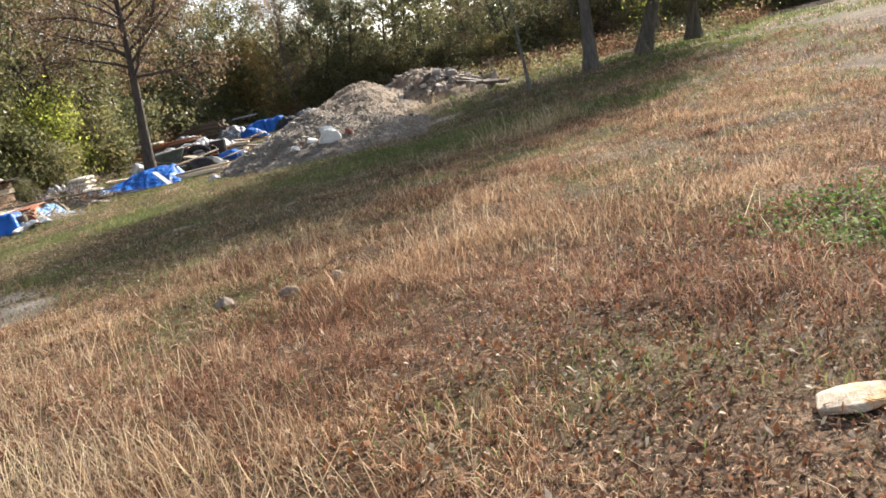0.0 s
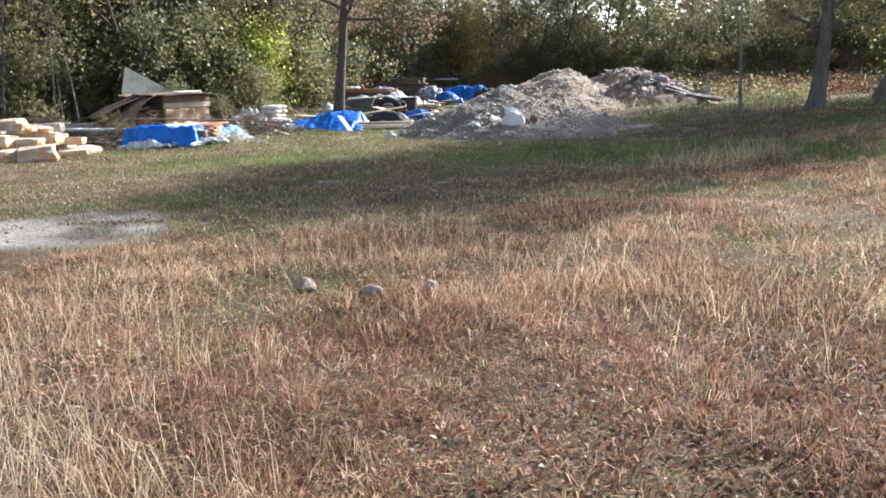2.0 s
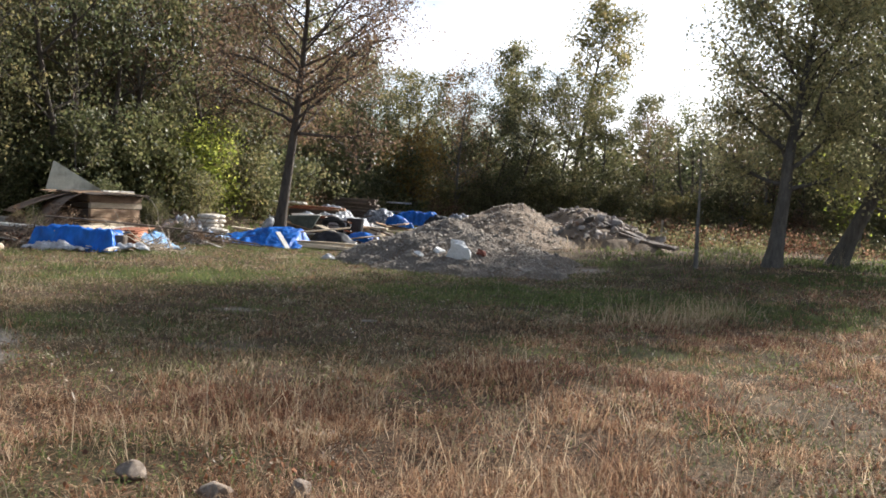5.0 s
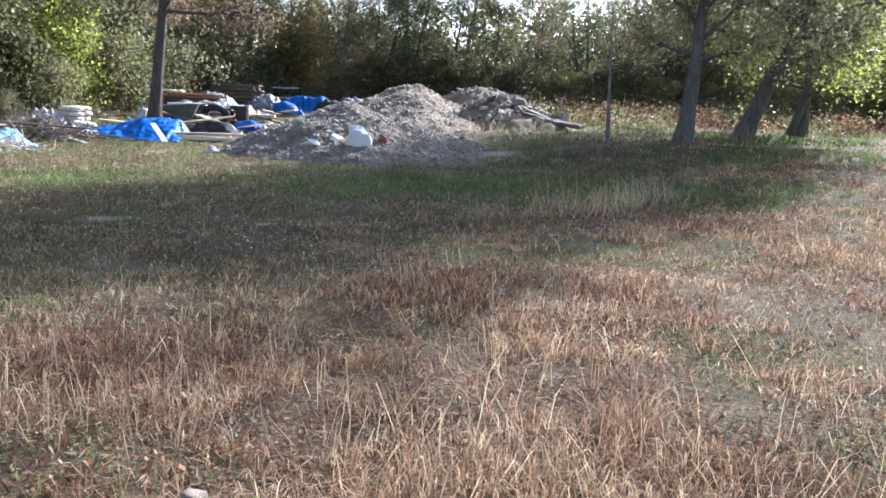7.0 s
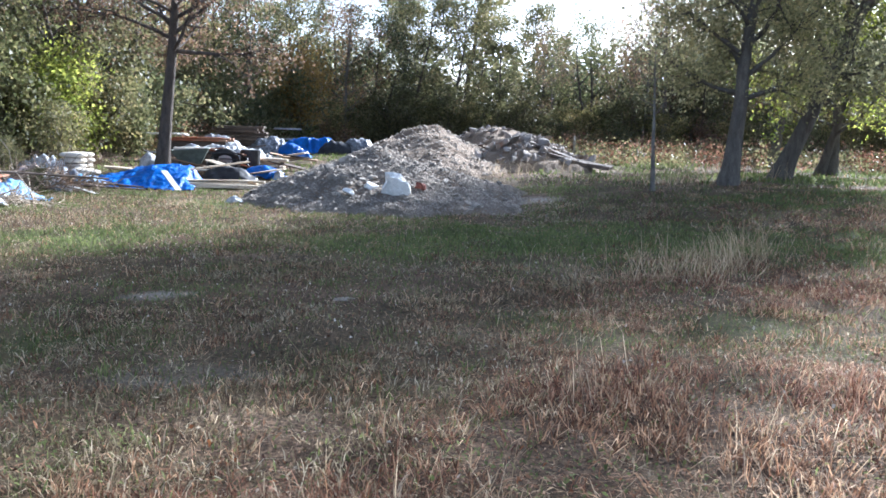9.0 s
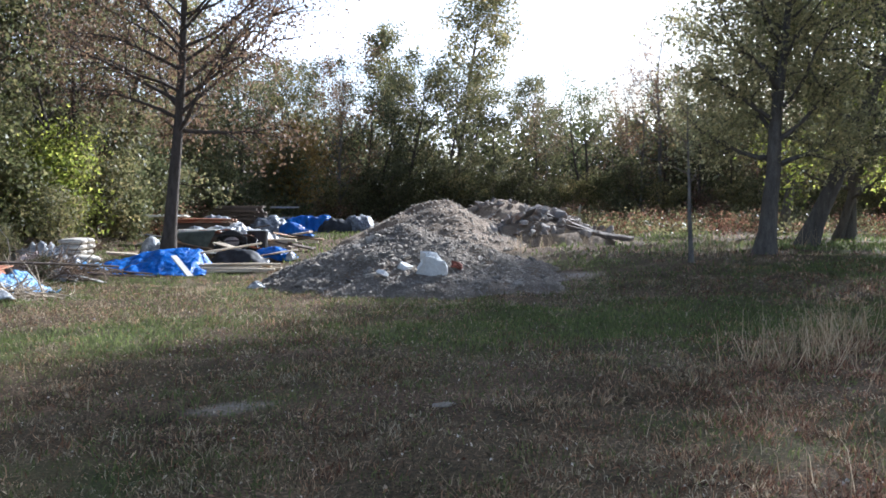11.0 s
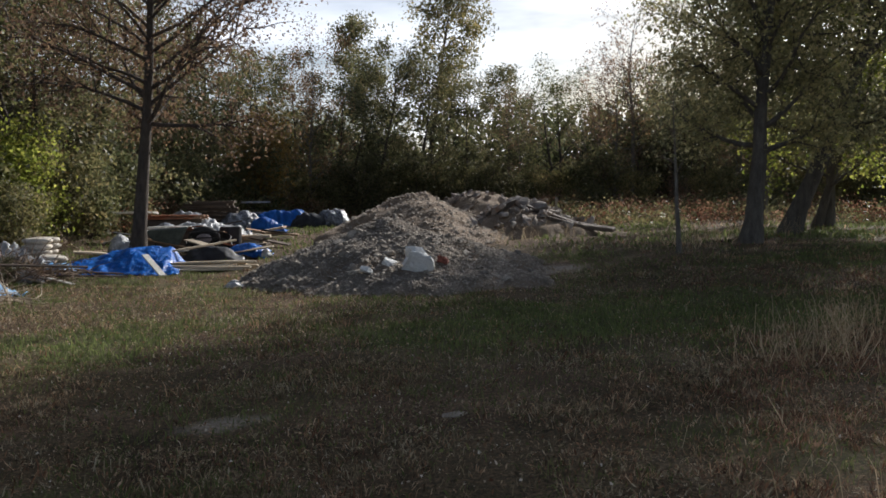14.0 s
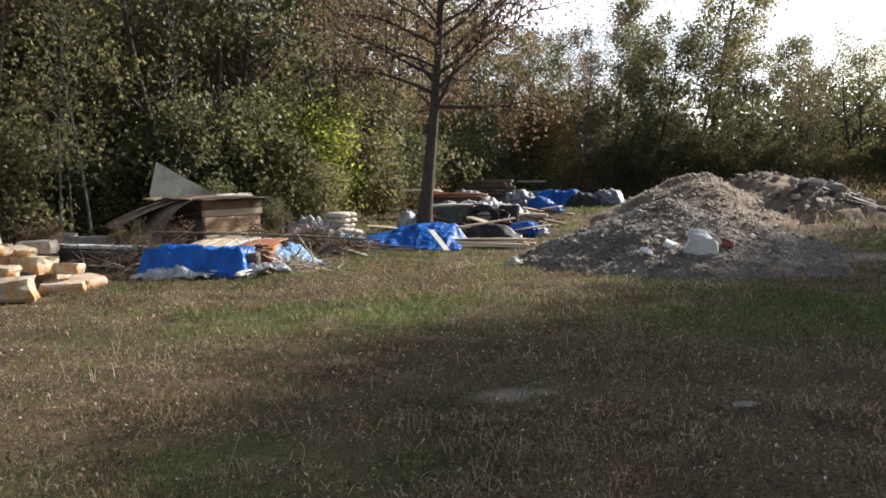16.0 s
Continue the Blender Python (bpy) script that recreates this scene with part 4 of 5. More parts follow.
def sheet_thing(name, me, m, label):
    ob = solid(name, me, None, label, "metal sheet", m)
    so = ob.modifiers.new("thickness", "SOLIDIFY")
    so.thickness = 0.008
    return ob


sheet_thing("metal_sheet", bent_sheet("metal_sheet", 1.4, 1.0, 1.25), pose(-12.85, 24.3, gz(-12.8, 24.3) + 1.17, 0, 12, 240), "dark rusty sheet curling down from a board crib")
sheet_thing("metal_sheet", bent_sheet("metal_sheet", 1.8, 1.3, 0.3), pose(-13.1, 24.75, gz(-13.1, 24.7) + 1.21, 0, 12, 226), "weathered rusty sheet sloping off a board crib")

bm = bmesh.new()
tri = [bm.verts.new(p) for p in ((0, 0, 0), (1.35, 0, 0.12), (0.08, 0, 0.86), (-0.1, 0, 0.1))]
f = bm.faces.new((tri[3], tri[0], tri[1], tri[2]))
ext = bmesh.ops.extrude_face_region(bm, geom=[f])
bmesh.ops.translate(bm, vec=(0, 0.03, 0), verts=[e for e in ext["geom"] if isinstance(e, bmesh.types.BMVert)])
bmesh.ops.recalc_face_normals(bm, faces=bm.faces)
solid("broken_panel", bm, M_PANEL, "pale green broken panel standing on a crib roof", "panel", pose(-13.85, 24.7, gz(-13.7, 24.7) + 1.10, -6, 0, 40))
# props under the sloping sheets
for x, y, hh in ((-13.75, 24.15, 1.0), (-14.1, 24.7, 0.95), (-13.6, 25.3, 1.15)):
    solid("prop_post", box_bm(hh, 0.08, 0.08, 0.01), M_WOOD_DARK, "dark timber prop under sheet metal", "post", pose(x, y, gz(x, y), 0, -90, 0), "props of the crib roof")
boards("leaning_planks", -13.5, 25.2, 20, [3], 1.8, 0.2, 0.03, M_WOOD_DARK, "dark planks lying under the sheet roof", z0=0.0, seed=17)
hoop = [(np.array([[0, 0, 0], [0.1, 0.02, 0.35], [0.05, 0.0, 0.75], [-0.12, -0.02, 1.0], [-0.35, 0, 1.1]]), np.full(5, 0.012))]
solid("bent_pipe", tubes_mesh("bent_pipe", hoop, M_POST, 6), None, "thin pale pipe bent over beside a crib", "pipe", pose(-11.35, 25.9, gz(-11.35, 25.9), 0, 0, 10))

# cream limestone blocks
def block_mesh(name, rng, material, l, w, t, rough=0.07):
    """A rough quarried block, 1 m scale, faces broken and corners knocked off, resting on z = 0."""
    bm2 = bmesh.new()
    bmesh.ops.create_cube(bm2, size=1)
    bmesh.ops.subdivide_edges(bm2, edges=bm2.edges[:], cuts=3, use_grid_fill=True)
    off = Vector((rng.uniform(0, 50), rng.uniform(0, 50), rng.uniform(0, 50)))
    for v in bm2.verts:
        p = v.co.copy()
        far = p.length / 0.866
        p *= 1 - 0.09 * max(0, far - 0.62) / 0.38
        p += Vector((noise.noise(p * 1.7 + off), noise.noise(p * 1.7 + off * 1.3), noise.noise(p * 1.7 + off * 1.7))) * rough * 2.2
        p += Vector((noise.noise(p * 5 + off), noise.noise(p * 5 - off), noise.noise(p * 5 + off * 2))) * rough * 0.5
        v.co = Vector((p.x * l, p.y * w, p.z * t))
    low = min(v.co.z for v in bm2.verts)
    bmesh.ops.translate(bm2, vec=(0, 0, -low), verts=bm2.verts)
    me = bpy.data.meshes.new(name)
    bm2.to_mesh(me)
    bm2.free()
    me.materials.append(material)
    return me


br = random.Random(8)
big_stone(-2.17, 22.0, 0.43, block_mesh("boulder", br, M_WHITE_STONE, 1.05, 0.5, 0.72, 0.14), "large pale angular limestone block on the gravel mound", (22, 16, 8), 0.02)
big_stone(-2.62, 22.15, 0.36, chunk_mesh("boulder", br, M_WHITE_STONE, 0.9, 0.7, 0.8, 14, 0.03, 0.3), "rough pale stone beside a larger block", (10, 20, 40), 0.02)
big_stone(-3.0, 21.75, 0.29, chunk_mesh("boulder", br, M_WHITE_STONE, 1, 0.6, 0.5, 14, 0.03, 0.3), "flat pale stone low on the gravel mound", (18, 14, 20), 0.0)
big_stone(-1.68, 22.4, 0.19, block_mesh("boulder", br, M_REDSTONE, 1, 0.7, 0.6, 0.10), "broken red brick lump on the gravel mound", (0, 20, 0), 0.03)

rng = random.Random(31)
cream = [block_mesh("limestone_block", rng, M_CREAM, 1, rng.uniform(0.6, 0.85), rng.uniform(0.28, 0.46), rng.uniform(0.05, 0.085)) for _ in range(9)]
grey_block = [block_mesh("limestone_block", rng, M_ROCK, 1, rng.uniform(0.5, 0.7), rng.uniform(0.28, 0.42), 0.04) for _ in range(4)]
for i, (x, y, z, s) in enumerate(((-10.9, 17.0, 0, 0.72), (-11.5, 16.75, 0, 0.6), (-12.0, 17.2, 0, 0.6), (-11.3, 17.55, 0, 0.55), (-10.7, 17.9, 0, 0.58), (-10.75, 18.5, 0, 0.5), (-11.3, 18.3, 0, 0.6), (-11.9, 18.0, 0, 0.6), (-12.5, 17.7, 0, 0.6),
                                  (-11.2, 17.2, 0.30, 0.5), (-11.75, 17.0, 0.28, 0.55), (-11.2, 17.9, 0.26, 0.55), (-11.8, 17.75, 0.30, 0.6), (-12.3, 17.5, 0.30, 0.55), (-10.85, 18.15, 0.24, 0.45),
                                  (-11.6, 17.45, 0.55, 0.5), (-12.0, 17.7, 0.55, 0.52), (-11.4, 17.9, 0.5, 0.42), (-12.4, 18.3, 0.0, 0.6), (-12.9, 18.5, 0.0, 0.6), (-12.4, 18.4, 0.32, 0.5), (-13.0, 17.9, 0.0, 0.6), (-12.8, 18.1, 0.35, 0.5))):
    solid("limestone_block", rng.choice(cream), None, "rough cream limestone block stained with ochre, stacked loosely", "stone", pose(x - 0.45, y + 0.1, gz(x - 0.45, y + 0.1) + z - 0.02, rng.uniform(-7, 7), rng.uniform(-7, 7), rng.uniform(-30, 40)) @ Matrix.Scale(s, 4), "limestone blocks in a heap")
for i, (x, y, z, s) in enumerate(((-12.3, 18.9, 0.0, 0.6), (-12.3, 18.9, 0.26, 0.62), (-12.25, 18.85, 0.5, 0.6), (-12.9, 19.2, 0.0, 0.6), (-12.95, 19.2, 0.3, 0.6), (-13.5, 22.2, 0.0, 0.6), (-14.0, 22.2, 0.0, 0.6), (-13.5, 22.2, 0.28, 0.6), (-14.05, 22.2, 0.28, 0.6), (-14.6, 22.5, 0.0, 0.6), (-14.6, 22.5, 0.3, 0.6), (-13.0, 22.6, 0.0, 0.6), (-13.0, 22.6, 0.28, 0.55), (-12.6, 22.4, 0.0, 0.5))):
    solid("limestone_block", rng.choice(grey_block), None, "squared grey stone block in a low stacked row", "stone", pose(x, y, gz(x, y) + z - 0.02, rng.uniform(-4, 4), rng.uniform(-4, 4), rng.uniform(-15, 15)) @ Matrix.Scale(s, 4), "grey stone blocks in a row")
boards("white_boards", -12.6, 21.0, -4, [2, 2], 2.2, 0.18, 0.03, M_WHITE_BOARD, "pale flat boards lying on dark scrap", z0=0.36, seed=18)
solid("scrap_crate", box_bm(1.9, 0.6, 0.34, 0.02), M_WOOD_DARK, "dark low crate under pale boards", "crate", pose(-12.6, 21.0, gz(-12.6, 21) , 0, 0, -4))
solid("red_offcut", box_bm(0.7, 0.25, 0.22, 0.02), M_WOOD_RED, "rust-red timber offcut among weeds", "lumber", pose(-11.9, 20.75, gz(-11.9, 20.75), 0, 0, 12))

# long poles on the ground
for x, y, z, l, rz, ry in ((-10.2, 22.9, 0.47, 4.4, 22, 3), (-9.6, 24.6, 0.12, 3.6, 12, 2), (-10.6, 26.4, 0.1, 2.8, 25, -2), (-9.2, 25.4, 0.06, 2.4, -4, 1), (-11.4, 20.9, 0.2, 2.6, 18, -6)):
    ln = [(np.array([[-l / 2, 0, 0], [-l / 5, 0.04, 0.02], [l / 6, -0.03, 0.03], [l / 2, 0.02, 0]]), np.array([0.03, 0.027, 0.024, 0.018]))]
    solid("long_pole", tubes_mesh("long_pole", ln, M_TWIG, 6), None, "long thin pole lying across the scrap", "pole", pose(x, y, gz(x, y) + z, 0, ry, rz), "poles among the scrap")


# brush and litter piles
def brush(name, cx, cy, rx, ry, high, n, label, seed, material=None):
    rg2 = np.random.default_rng(seed)
    lines = []
    for _ in range(n):
        a, r = rg2.uniform(0, 6.28), rg2.random() ** 0.6
        x, y = cx + math.cos(a) * r * rx, cy + math.sin(a) * r * ry
        start = (x, y, gz(x, y) + rg2.uniform(0, high) * (1 - 0.7 * r))
        ln = curve_line(rg2, start, (rg2.normal(0, 1), rg2.normal(0, 1), rg2.normal(0.15, 0.45)), rg2.uniform(0.3, 1.0), 4, 0.22, -0.04)
        ln[:, 2] = np.maximum(ln[:, 2], ground_z(ln[:, 0], ln[:, 1]) + 0.005)
        lines.append((ln, np.linspace(rg2.uniform(0.006, 0.018), 0.003, 5)))
    return tagged(new(name, tubes_mesh(name, lines, material or M_BRUSH, 4)), label, "brush", kind="stuff")


brush("brush_pile", -9.9, 24.6, 1.3, 1.1, 0.55, 420, "tangle of dead branches between the scrap piles", 61)
brush("brush_pile", -11.6, 20.6, 1.0, 0.8, 0.5, 260, "dry weeds and twigs by the lumber stack", 62)
brush("brush_pile", -9.1, 21.0, 0.9, 0.5, 0.18, 160, "splinters and twigs scattered by a tarpaulin", 63, M_WOOD_PALE)
brush("brush_pile", -12.0, 30.6, 1.2, 0.9, 0.5, 260, "dead branches beside the bag stack", 64)
M_PINK = surface("pale_rags", (0.45, 0.28, 0.22), (0.72, 0.60, 0.54), 8, 40, 0.8, 0.3)
drape("rag_heap", -10.3, 25.0, 20, 1.0, 0.7, dome(0.5, 0.35, 0.42), M_PINK, "heap of pale rags and foam scraps in brush", "rags", wrinkle=0.22, seed=8)
drape("plastic_sheet", -9.7, 24.5, 0, 0.9, 0.6, dome(0.45, 0.3, 0.28), M_SHEET, "crumpled white plastic among branches", "plastic sheet", wrinkle=0.2, seed=9)

# cement bags
bag_rng = random.Random(44)


def bag_mesh():
    bm2 = bmesh.new()
    bmesh.ops.create_uvsphere(bm2, u_segments=16, v_segments=10, radius=1)
    for v in bm2.verts:
        c = v.co
        k = 1 / max((abs(c.x) ** 4 + abs(c.y) ** 4) ** 0.25, 1e-6) * math.hypot(c.x, c.y)
        f2 = 0.012 * (noise.noise(c * 2.7) + noise.noise(c * 6))
        v.co = Vector((c.x * k * 0.34, c.y * k * 0.22, 0.075 * math.copysign(abs(c.z) ** 0.6, c.z) + f2 + 0.075))
    me = bpy.data.meshes.new("cement_bag")
    bm2.to_mesh(me)
    bm2.free()
    me.materials.append(M_BAG)
    for p in me.polygons:
        p.use_smooth = True
    return me


bag = bag_mesh()
for k in range(4):
    for i in range(2):
        x, y = -10.95 + 0.03 * bag_rng.uniform(-1, 1), 28.6 + i * 0.42
        solid("cement_bag", bag, None, "plump pale cement bag in a square stack", "bag", pose(x, y, gz(-10.95, 28.8) + k * 0.142, 0, 0, bag_rng.uniform(-5, 5)), "stacked cement bags")
for x, y, rz in ((-11.7, 28.4, 30), (-11.5, 28.9, 70), (-10.5, 28.3, 15)):
    solid("cement_bag", bag, None, "pale cement bag slumped beside a stack", "bag", pose(x, y, gz(x, y), 4, 6, rz), "loose cement bags")
drape("plastic_sheet", -11.55, 28.2, 10, 1.5, 0.9, dome(0.75, 0.45, 0.4), M_SHEET, "white plastic sheet thrown over sacks", "plastic sheet", wrinkle=0.2, seed=10)
drape("plastic_sheet", -11.0, 27.6, 0, 1.6, 0.6, dome(0.8, 0.3, 0.2), M_SHEET_GREY, "grey plastic crumpled in the weeds", "plastic sheet", wrinkle=0.18, seed=11)

# the large blue tarpaulin and its boards
drape("tarpaulin", -8.6, 26.3, 4, 3.1, 1.8, lambda u, v: 0.37 * smooth(-1.6, 0.6, u) * smooth(1.55, 1.2, u) * smooth(-0.95, 0.3, v) * (0.9 + 0.2 * vnoise(u, v, 2.0, 40)), M_TARP, "bright blue tarpaulin draped over a low heap", wrinkle=0.09, seed=12)
drape("tarpaulin", -9.45, 25.9, -10, 0.9, 0.7, dome(0.5, 0.4, 0.18), M_TARP_PALE, "faded end of a blue tarpaulin on the grass", wrinkle=0.12, seed=13)
boards("lumber_stack", -6.65, 26.45, 6, [7, 6, 5, 3], 1.9, 0.13, 0.04, M_WOOD_PALE, "stack of pale sawn boards beside a blue tarpaulin", seed=19, spread=0.3, fan=8)
solid("loose_board", box_bm(0.85, 0.15, 0.03, 0.006), M_WHITE_BOARD, "grey board leaning on a blue tarpaulin", "board", pose(-7.45, 25.55, gz(-7.45, 25.5) + 0.20, 0, 28, -48))
solid("loose_board", box_bm(1.7, 0.14, 0.04, 0.006), M_WOOD_PALE, "long board resting across a lumber stack", "board", pose(-6.85, 27.1, gz(-6.9, 27) + 0.42, 0, -8, 22))
drape("black_sheet", -6.7, 27.9, 0, 1.5, 0.9, dome(0.75, 0.45, 0.36), M_BLACK, "black plastic sheet over a low heap", "plastic sheet", wrinkle=0.12, seed=14)
drape("tarpaulin", -6.0, 28.9, -8, 1.1, 0.8, dome(0.6, 0.42, 0.30, 0.6), M_TARP, "small bundle of blue tarpaulin on the grass", wrinkle=0.06, seed=15)
drape("plastic_sheet", -5.62, 28.7, -20, 0.3, 0.4, dome(0.16, 0.2, 0.18), M_SHEET, "white plastic end of a tarpaulin bundle", "plastic sheet", wrinkle=0.06, seed=16)


def wheelbarrow(x, y, turn):
    root = thing("wheelbarrow", x, y, gz(x, y), "dark green steel wheelbarrow parked by the lumber", "wheelbarrow", turn=turn)
    bm2 = bmesh.new()
    lo = [bm2.verts.new(p) for p in ((-0.22, -0.2, 0.34), (0.34, -0.16, 0.30), (0.34, 0.16, 0.30), (-0.22, 0.2, 0.34))]
    hi = [bm2.verts.new(p) for p in ((-0.42, -0.34, 0.66), (0.56, -0.28, 0.72), (0.56, 0.28, 0.72), (-0.42, 0.34, 0.66))]
    bm2.faces.new(lo)
    for i in range(4):
        bm2.faces.new((lo[i], hi[i], hi[(i + 1) % 4], lo[(i + 1) % 4]))
    bmesh.ops.recalc_face_normals(bm2, faces=bm2.faces)
    tray = part("tray", bm2, M_TRAY, root)
    so = tray.modifiers.new("thickness", "SOLIDIFY")
    so.thickness = 0.015
    bv = tray.modifiers.new("round", "BEVEL")
    bv.width, bv.segments = 0.03, 2
    for s in (-1, 1):
        part("handle", tubes_mesh("handle", [(np.array([[0.62, s * 0.06, 0.2], [0.1, s * 0.2, 0.32], [-0.75, s * 0.28, 0.52]]), np.array([0.02, 0.022, 0.02]))], M_WOOD, 6), None, root)
        part("leg", tubes_mesh("leg", [(np.array([[-0.2, s * 0.22, 0.36], [-0.24, s * 0.24, 0.1], [-0.18, s * 0.24, 0.0]]), np.array([0.014, 0.014, 0.014]))], M_BLACK, 5), None, root)
    th = np.linspace(0, 2 * np.pi, 19)
    wheel = part("wheel", tubes_mesh("wheel", [(np.stack([0.66 + 0.15 * np.cos(th), 0 * th, 0.2 + 0.15 * np.sin(th)], 1), np.full(19, 0.05))], M_RUBBER, 8), None, root, "black rubber wheel")
    part("rim", tubes_mesh("rim", [(np.array([[0.66, -0.03, 0.2], [0.66, 0.03, 0.2]]), np.array([0.09, 0.09]))], M_POST, 10), None, wheel, "dull steel rim")
    return root


wheelbarrow(-8.15, 29.3, 12)
drape("feed_bag", -9.55, 30.2, 20, 0.6, 0.5, dome(0.28, 0.24, 0.42, 0.5), M_SHEET, "white woven sack standing by a tree trunk", "bag", wrinkle=0.08, seed=17)

# the junk heap behind the wheelbarrow
tyre_ring = np.linspace(0, 2 * np.pi, 25)
solid("tyre", tubes_mesh("tyre", [(np.stack([0.30 * np.cos(tyre_ring), 0 * tyre_ring, 0.30 * np.sin(tyre_ring)], 1), np.full(25, 0.10))], M_RUBBER, 10), None, "old black tyre leaning in the junk heap", "tyre", pose(-7.35, 30.1, gz(-7.3, 30.2) + 0.34, 38, 0, 14))
bm = bmesh.new()
bmesh.ops.create_cone(bm, cap_ends=True, segments=18, radius1=0.26, radius2=0.29, depth=0.6)
bmesh.ops.bevel(bm, geom=[e for e in bm.edges if abs(e.verts[0].co.z - e.verts[1].co.z) < 0.01], offset=0.02, segments=2, affect="EDGES")
solid("black_drum", bm, M_BLACK, "black plastic drum in the junk heap", "drum", pose(-6.75, 30.6, gz(-6.75, 30.6) + 0.3))
drape("plastic_sheet", -7.6, 31.6, 4, 2.6, 1.6, dome(1.3, 0.8, 0.55, 0.5), M_SHEET, "white plastic sheet over the junk heap", "plastic sheet", wrinkle=0.18, seed=18)
drape("plastic_sheet", -8.6, 31.2, 4, 0.9, 0.8, dome(0.5, 0.4, 0.62, 0.5), M_SHEET_GREY, "grey sheet over junk by a trunk", "plastic sheet", wrinkle=0.12, seed=19)
boards("light_boards", -8.35, 30.6, 8, [3, 2], 1.1, 0.18, 0.03, M_WHITE_BOARD, "light boards lying on the junk heap", z0=0.52, seed=20, fan=10)
solid("junk_pallet", box_bm(1.3, 0.8, 0.5, 0.02), M_WOOD_DARK, "dark timber crate under light boards", "crate", pose(-8.35, 30.65, gz(-8.35, 30.6), 0, 0, 8))
boards("pale_offcuts", -6.3, 31.2, -12, [3, 3, 2, 2], 0.9, 0.16, 0.07, M_WOOD_PALE, "pale timber offcuts stacked by the junk", z0=0.0, seed=21, fan=12)
solid("timber_crate", box_bm(1.9, 1.2, 0.62, 0.05), M_WOOD_DARK, "dark timber bundle under red boards", "lumber", pose(-9.0, 33.8, gz(-9, 33.8), 0, 0, 3))
boards("red_boards", -8.9, 33.6, 3, [5, 4], 1.8, 0.2, 0.05, M_WOOD_RED, "rust-red boards on the junk heap", z0=0.63, seed=22)
boards("pale_boards", -10.1, 33.9, -10, [2, 2], 1.2, 0.22, 0.03, M_WHITE_BOARD, "light boards slanting on the junk heap", z0=0.76, seed=23, fan=12)
drape("plastic_sheet", -8.9, 35.4, 0, 1.8, 1.2, dome(0.9, 0.6, 0.75, 0.6), M_SHEET_GREY, "grey plastic sheet over stacked junk", "plastic sheet", wrinkle=0.15, seed=20)

sr = random.Random(90)
for i in range(34):
    x, y = sr.uniform(-10.2, -5.8), sr.uniform(28.2, 35.2)
    l = sr.uniform(0.5, 1.6)
    tilt = sr.uniform(-14, 14)
    solid("scrap_board", box_bm(l, sr.uniform(0.08, 0.3), sr.uniform(0.02, 0.06), 0.006, sr.uniform(-0.02, 0.03), 3), sr.choice((M_WOOD, M_WOOD_PALE, M_WHITE_BOARD, M_WOOD_DARK, M_WOOD_RED, M_BLACK)),
          "loose scrap board thrown on the junk heap", "board", pose(x, y, gz(x, y) + abs(math.sin(radians(tilt))) * l / 2 + 0.55 * math.exp(-((x + 7.9) / 1.3) ** 2) * sr.random(), sr.uniform(-8, 8), tilt, sr.uniform(-40, 40)), "loose scrap boards")
for i in range(22):
    x, y = sr.uniform(-12.2, -8.8), sr.uniform(19.6, 25.0)
    l = sr.uniform(0.3, 1.1)
    solid("scrap_lath", box_bm(l, sr.uniform(0.04, 0.12), 0.02, 0.004, sr.uniform(-0.01, 0.02), 3), sr.choice((M_WOOD, M_WOOD_PALE, M_WHITE_BOARD, M_WOOD_DARK)),
          "short lath lying among the scrap and weeds", "lath", pose(x, y, gz(x, y) + sr.uniform(0.02, 0.12), sr.uniform(-8, 8), sr.uniform(-9, 9), sr.uniform(0, 180)), "scattered laths")
hose = [(np.array([[0.55 * math.cos(a), 0.3 * math.sin(a), 0.05 + 0.03 * a] for a in np.linspace(0, 9, 30)]), np.full(30, 0.02))]
solid("black_hose", tubes_mesh("black_hose", hose, M_BLACK, 6), None, "loop of black hose on the junk heap", "hose", pose(-7.0, 29.0, gz(-7, 29) + 0.25, 24, 0, 0))

# the farther heaps
for k in range(6):
    pallet = thing("pallet", -8.9 + 0.03 * (k % 2), 39.2 - 0.03 * (k % 3), gz(-8.9, 39.2) + 0.143 * k, "old dark wooden pallet in a stack", "pallet", turn=4 + 2 * (k % 3), group="stacked pallets")
    for dy in (-0.53, 0.0, 0.53):
        part("runner", box_bm(1.8, 0.09, 0.09, 0.008), M_WOOD_DARK, pallet, m=pose(0, dy, 0))
    for q in range(8):
        part("slat", box_bm(1.2, 0.15, 0.024, 0.004), M_WOOD_DARK, pallet, m=pose(-0.8 + 0.228 * q, 0, 0.09, 0, 0, 90))
    for q in range(3):
        part("slat", box_bm(1.2, 0.12, 0.022, 0.004), M_WOOD_DARK, pallet, m=pose(-0.8 + 0.8 * q, 0, 0.117, 0, 0, 90))
boards("dark_boards", -8.95, 39.0, 3, [4, 4, 3], 1.7, 0.26, 0.08, M_WOOD_DARK, "dark boards piled on old pallets", z0=0.86, seed=24)
drape("grey_sheet", -7.75, 38.6, -10, 2.0, 1.5, dome(1.0, 0.75, 0.65, 0.7), M_SHEET_GREY, "grey plastic sheet slumped off a pallet stack", "plastic sheet", wrinkle=0.2, seed=21)
drape("tarpaulin", -7.0, 38.2, -20, 1.6, 0.9, dome(0.8, 0.45, 0.45, 0.7), M_TARP, "blue tarpaulin crumpled by a pallet stack", wrinkle=0.15, seed=22)
drape("tarpaulin", -7.2, 41.8, 4, 3.6, 1.6, lambda u, v: 0.62 * smooth(-1.8, 0.2, u) * smooth(1.8, 1.2, u) * smooth(0.8, 0.3, np.abs(v)), M_TARP, "long blue tarpaulin over a low heap near the wood", wrinkle=0.14, seed=23)
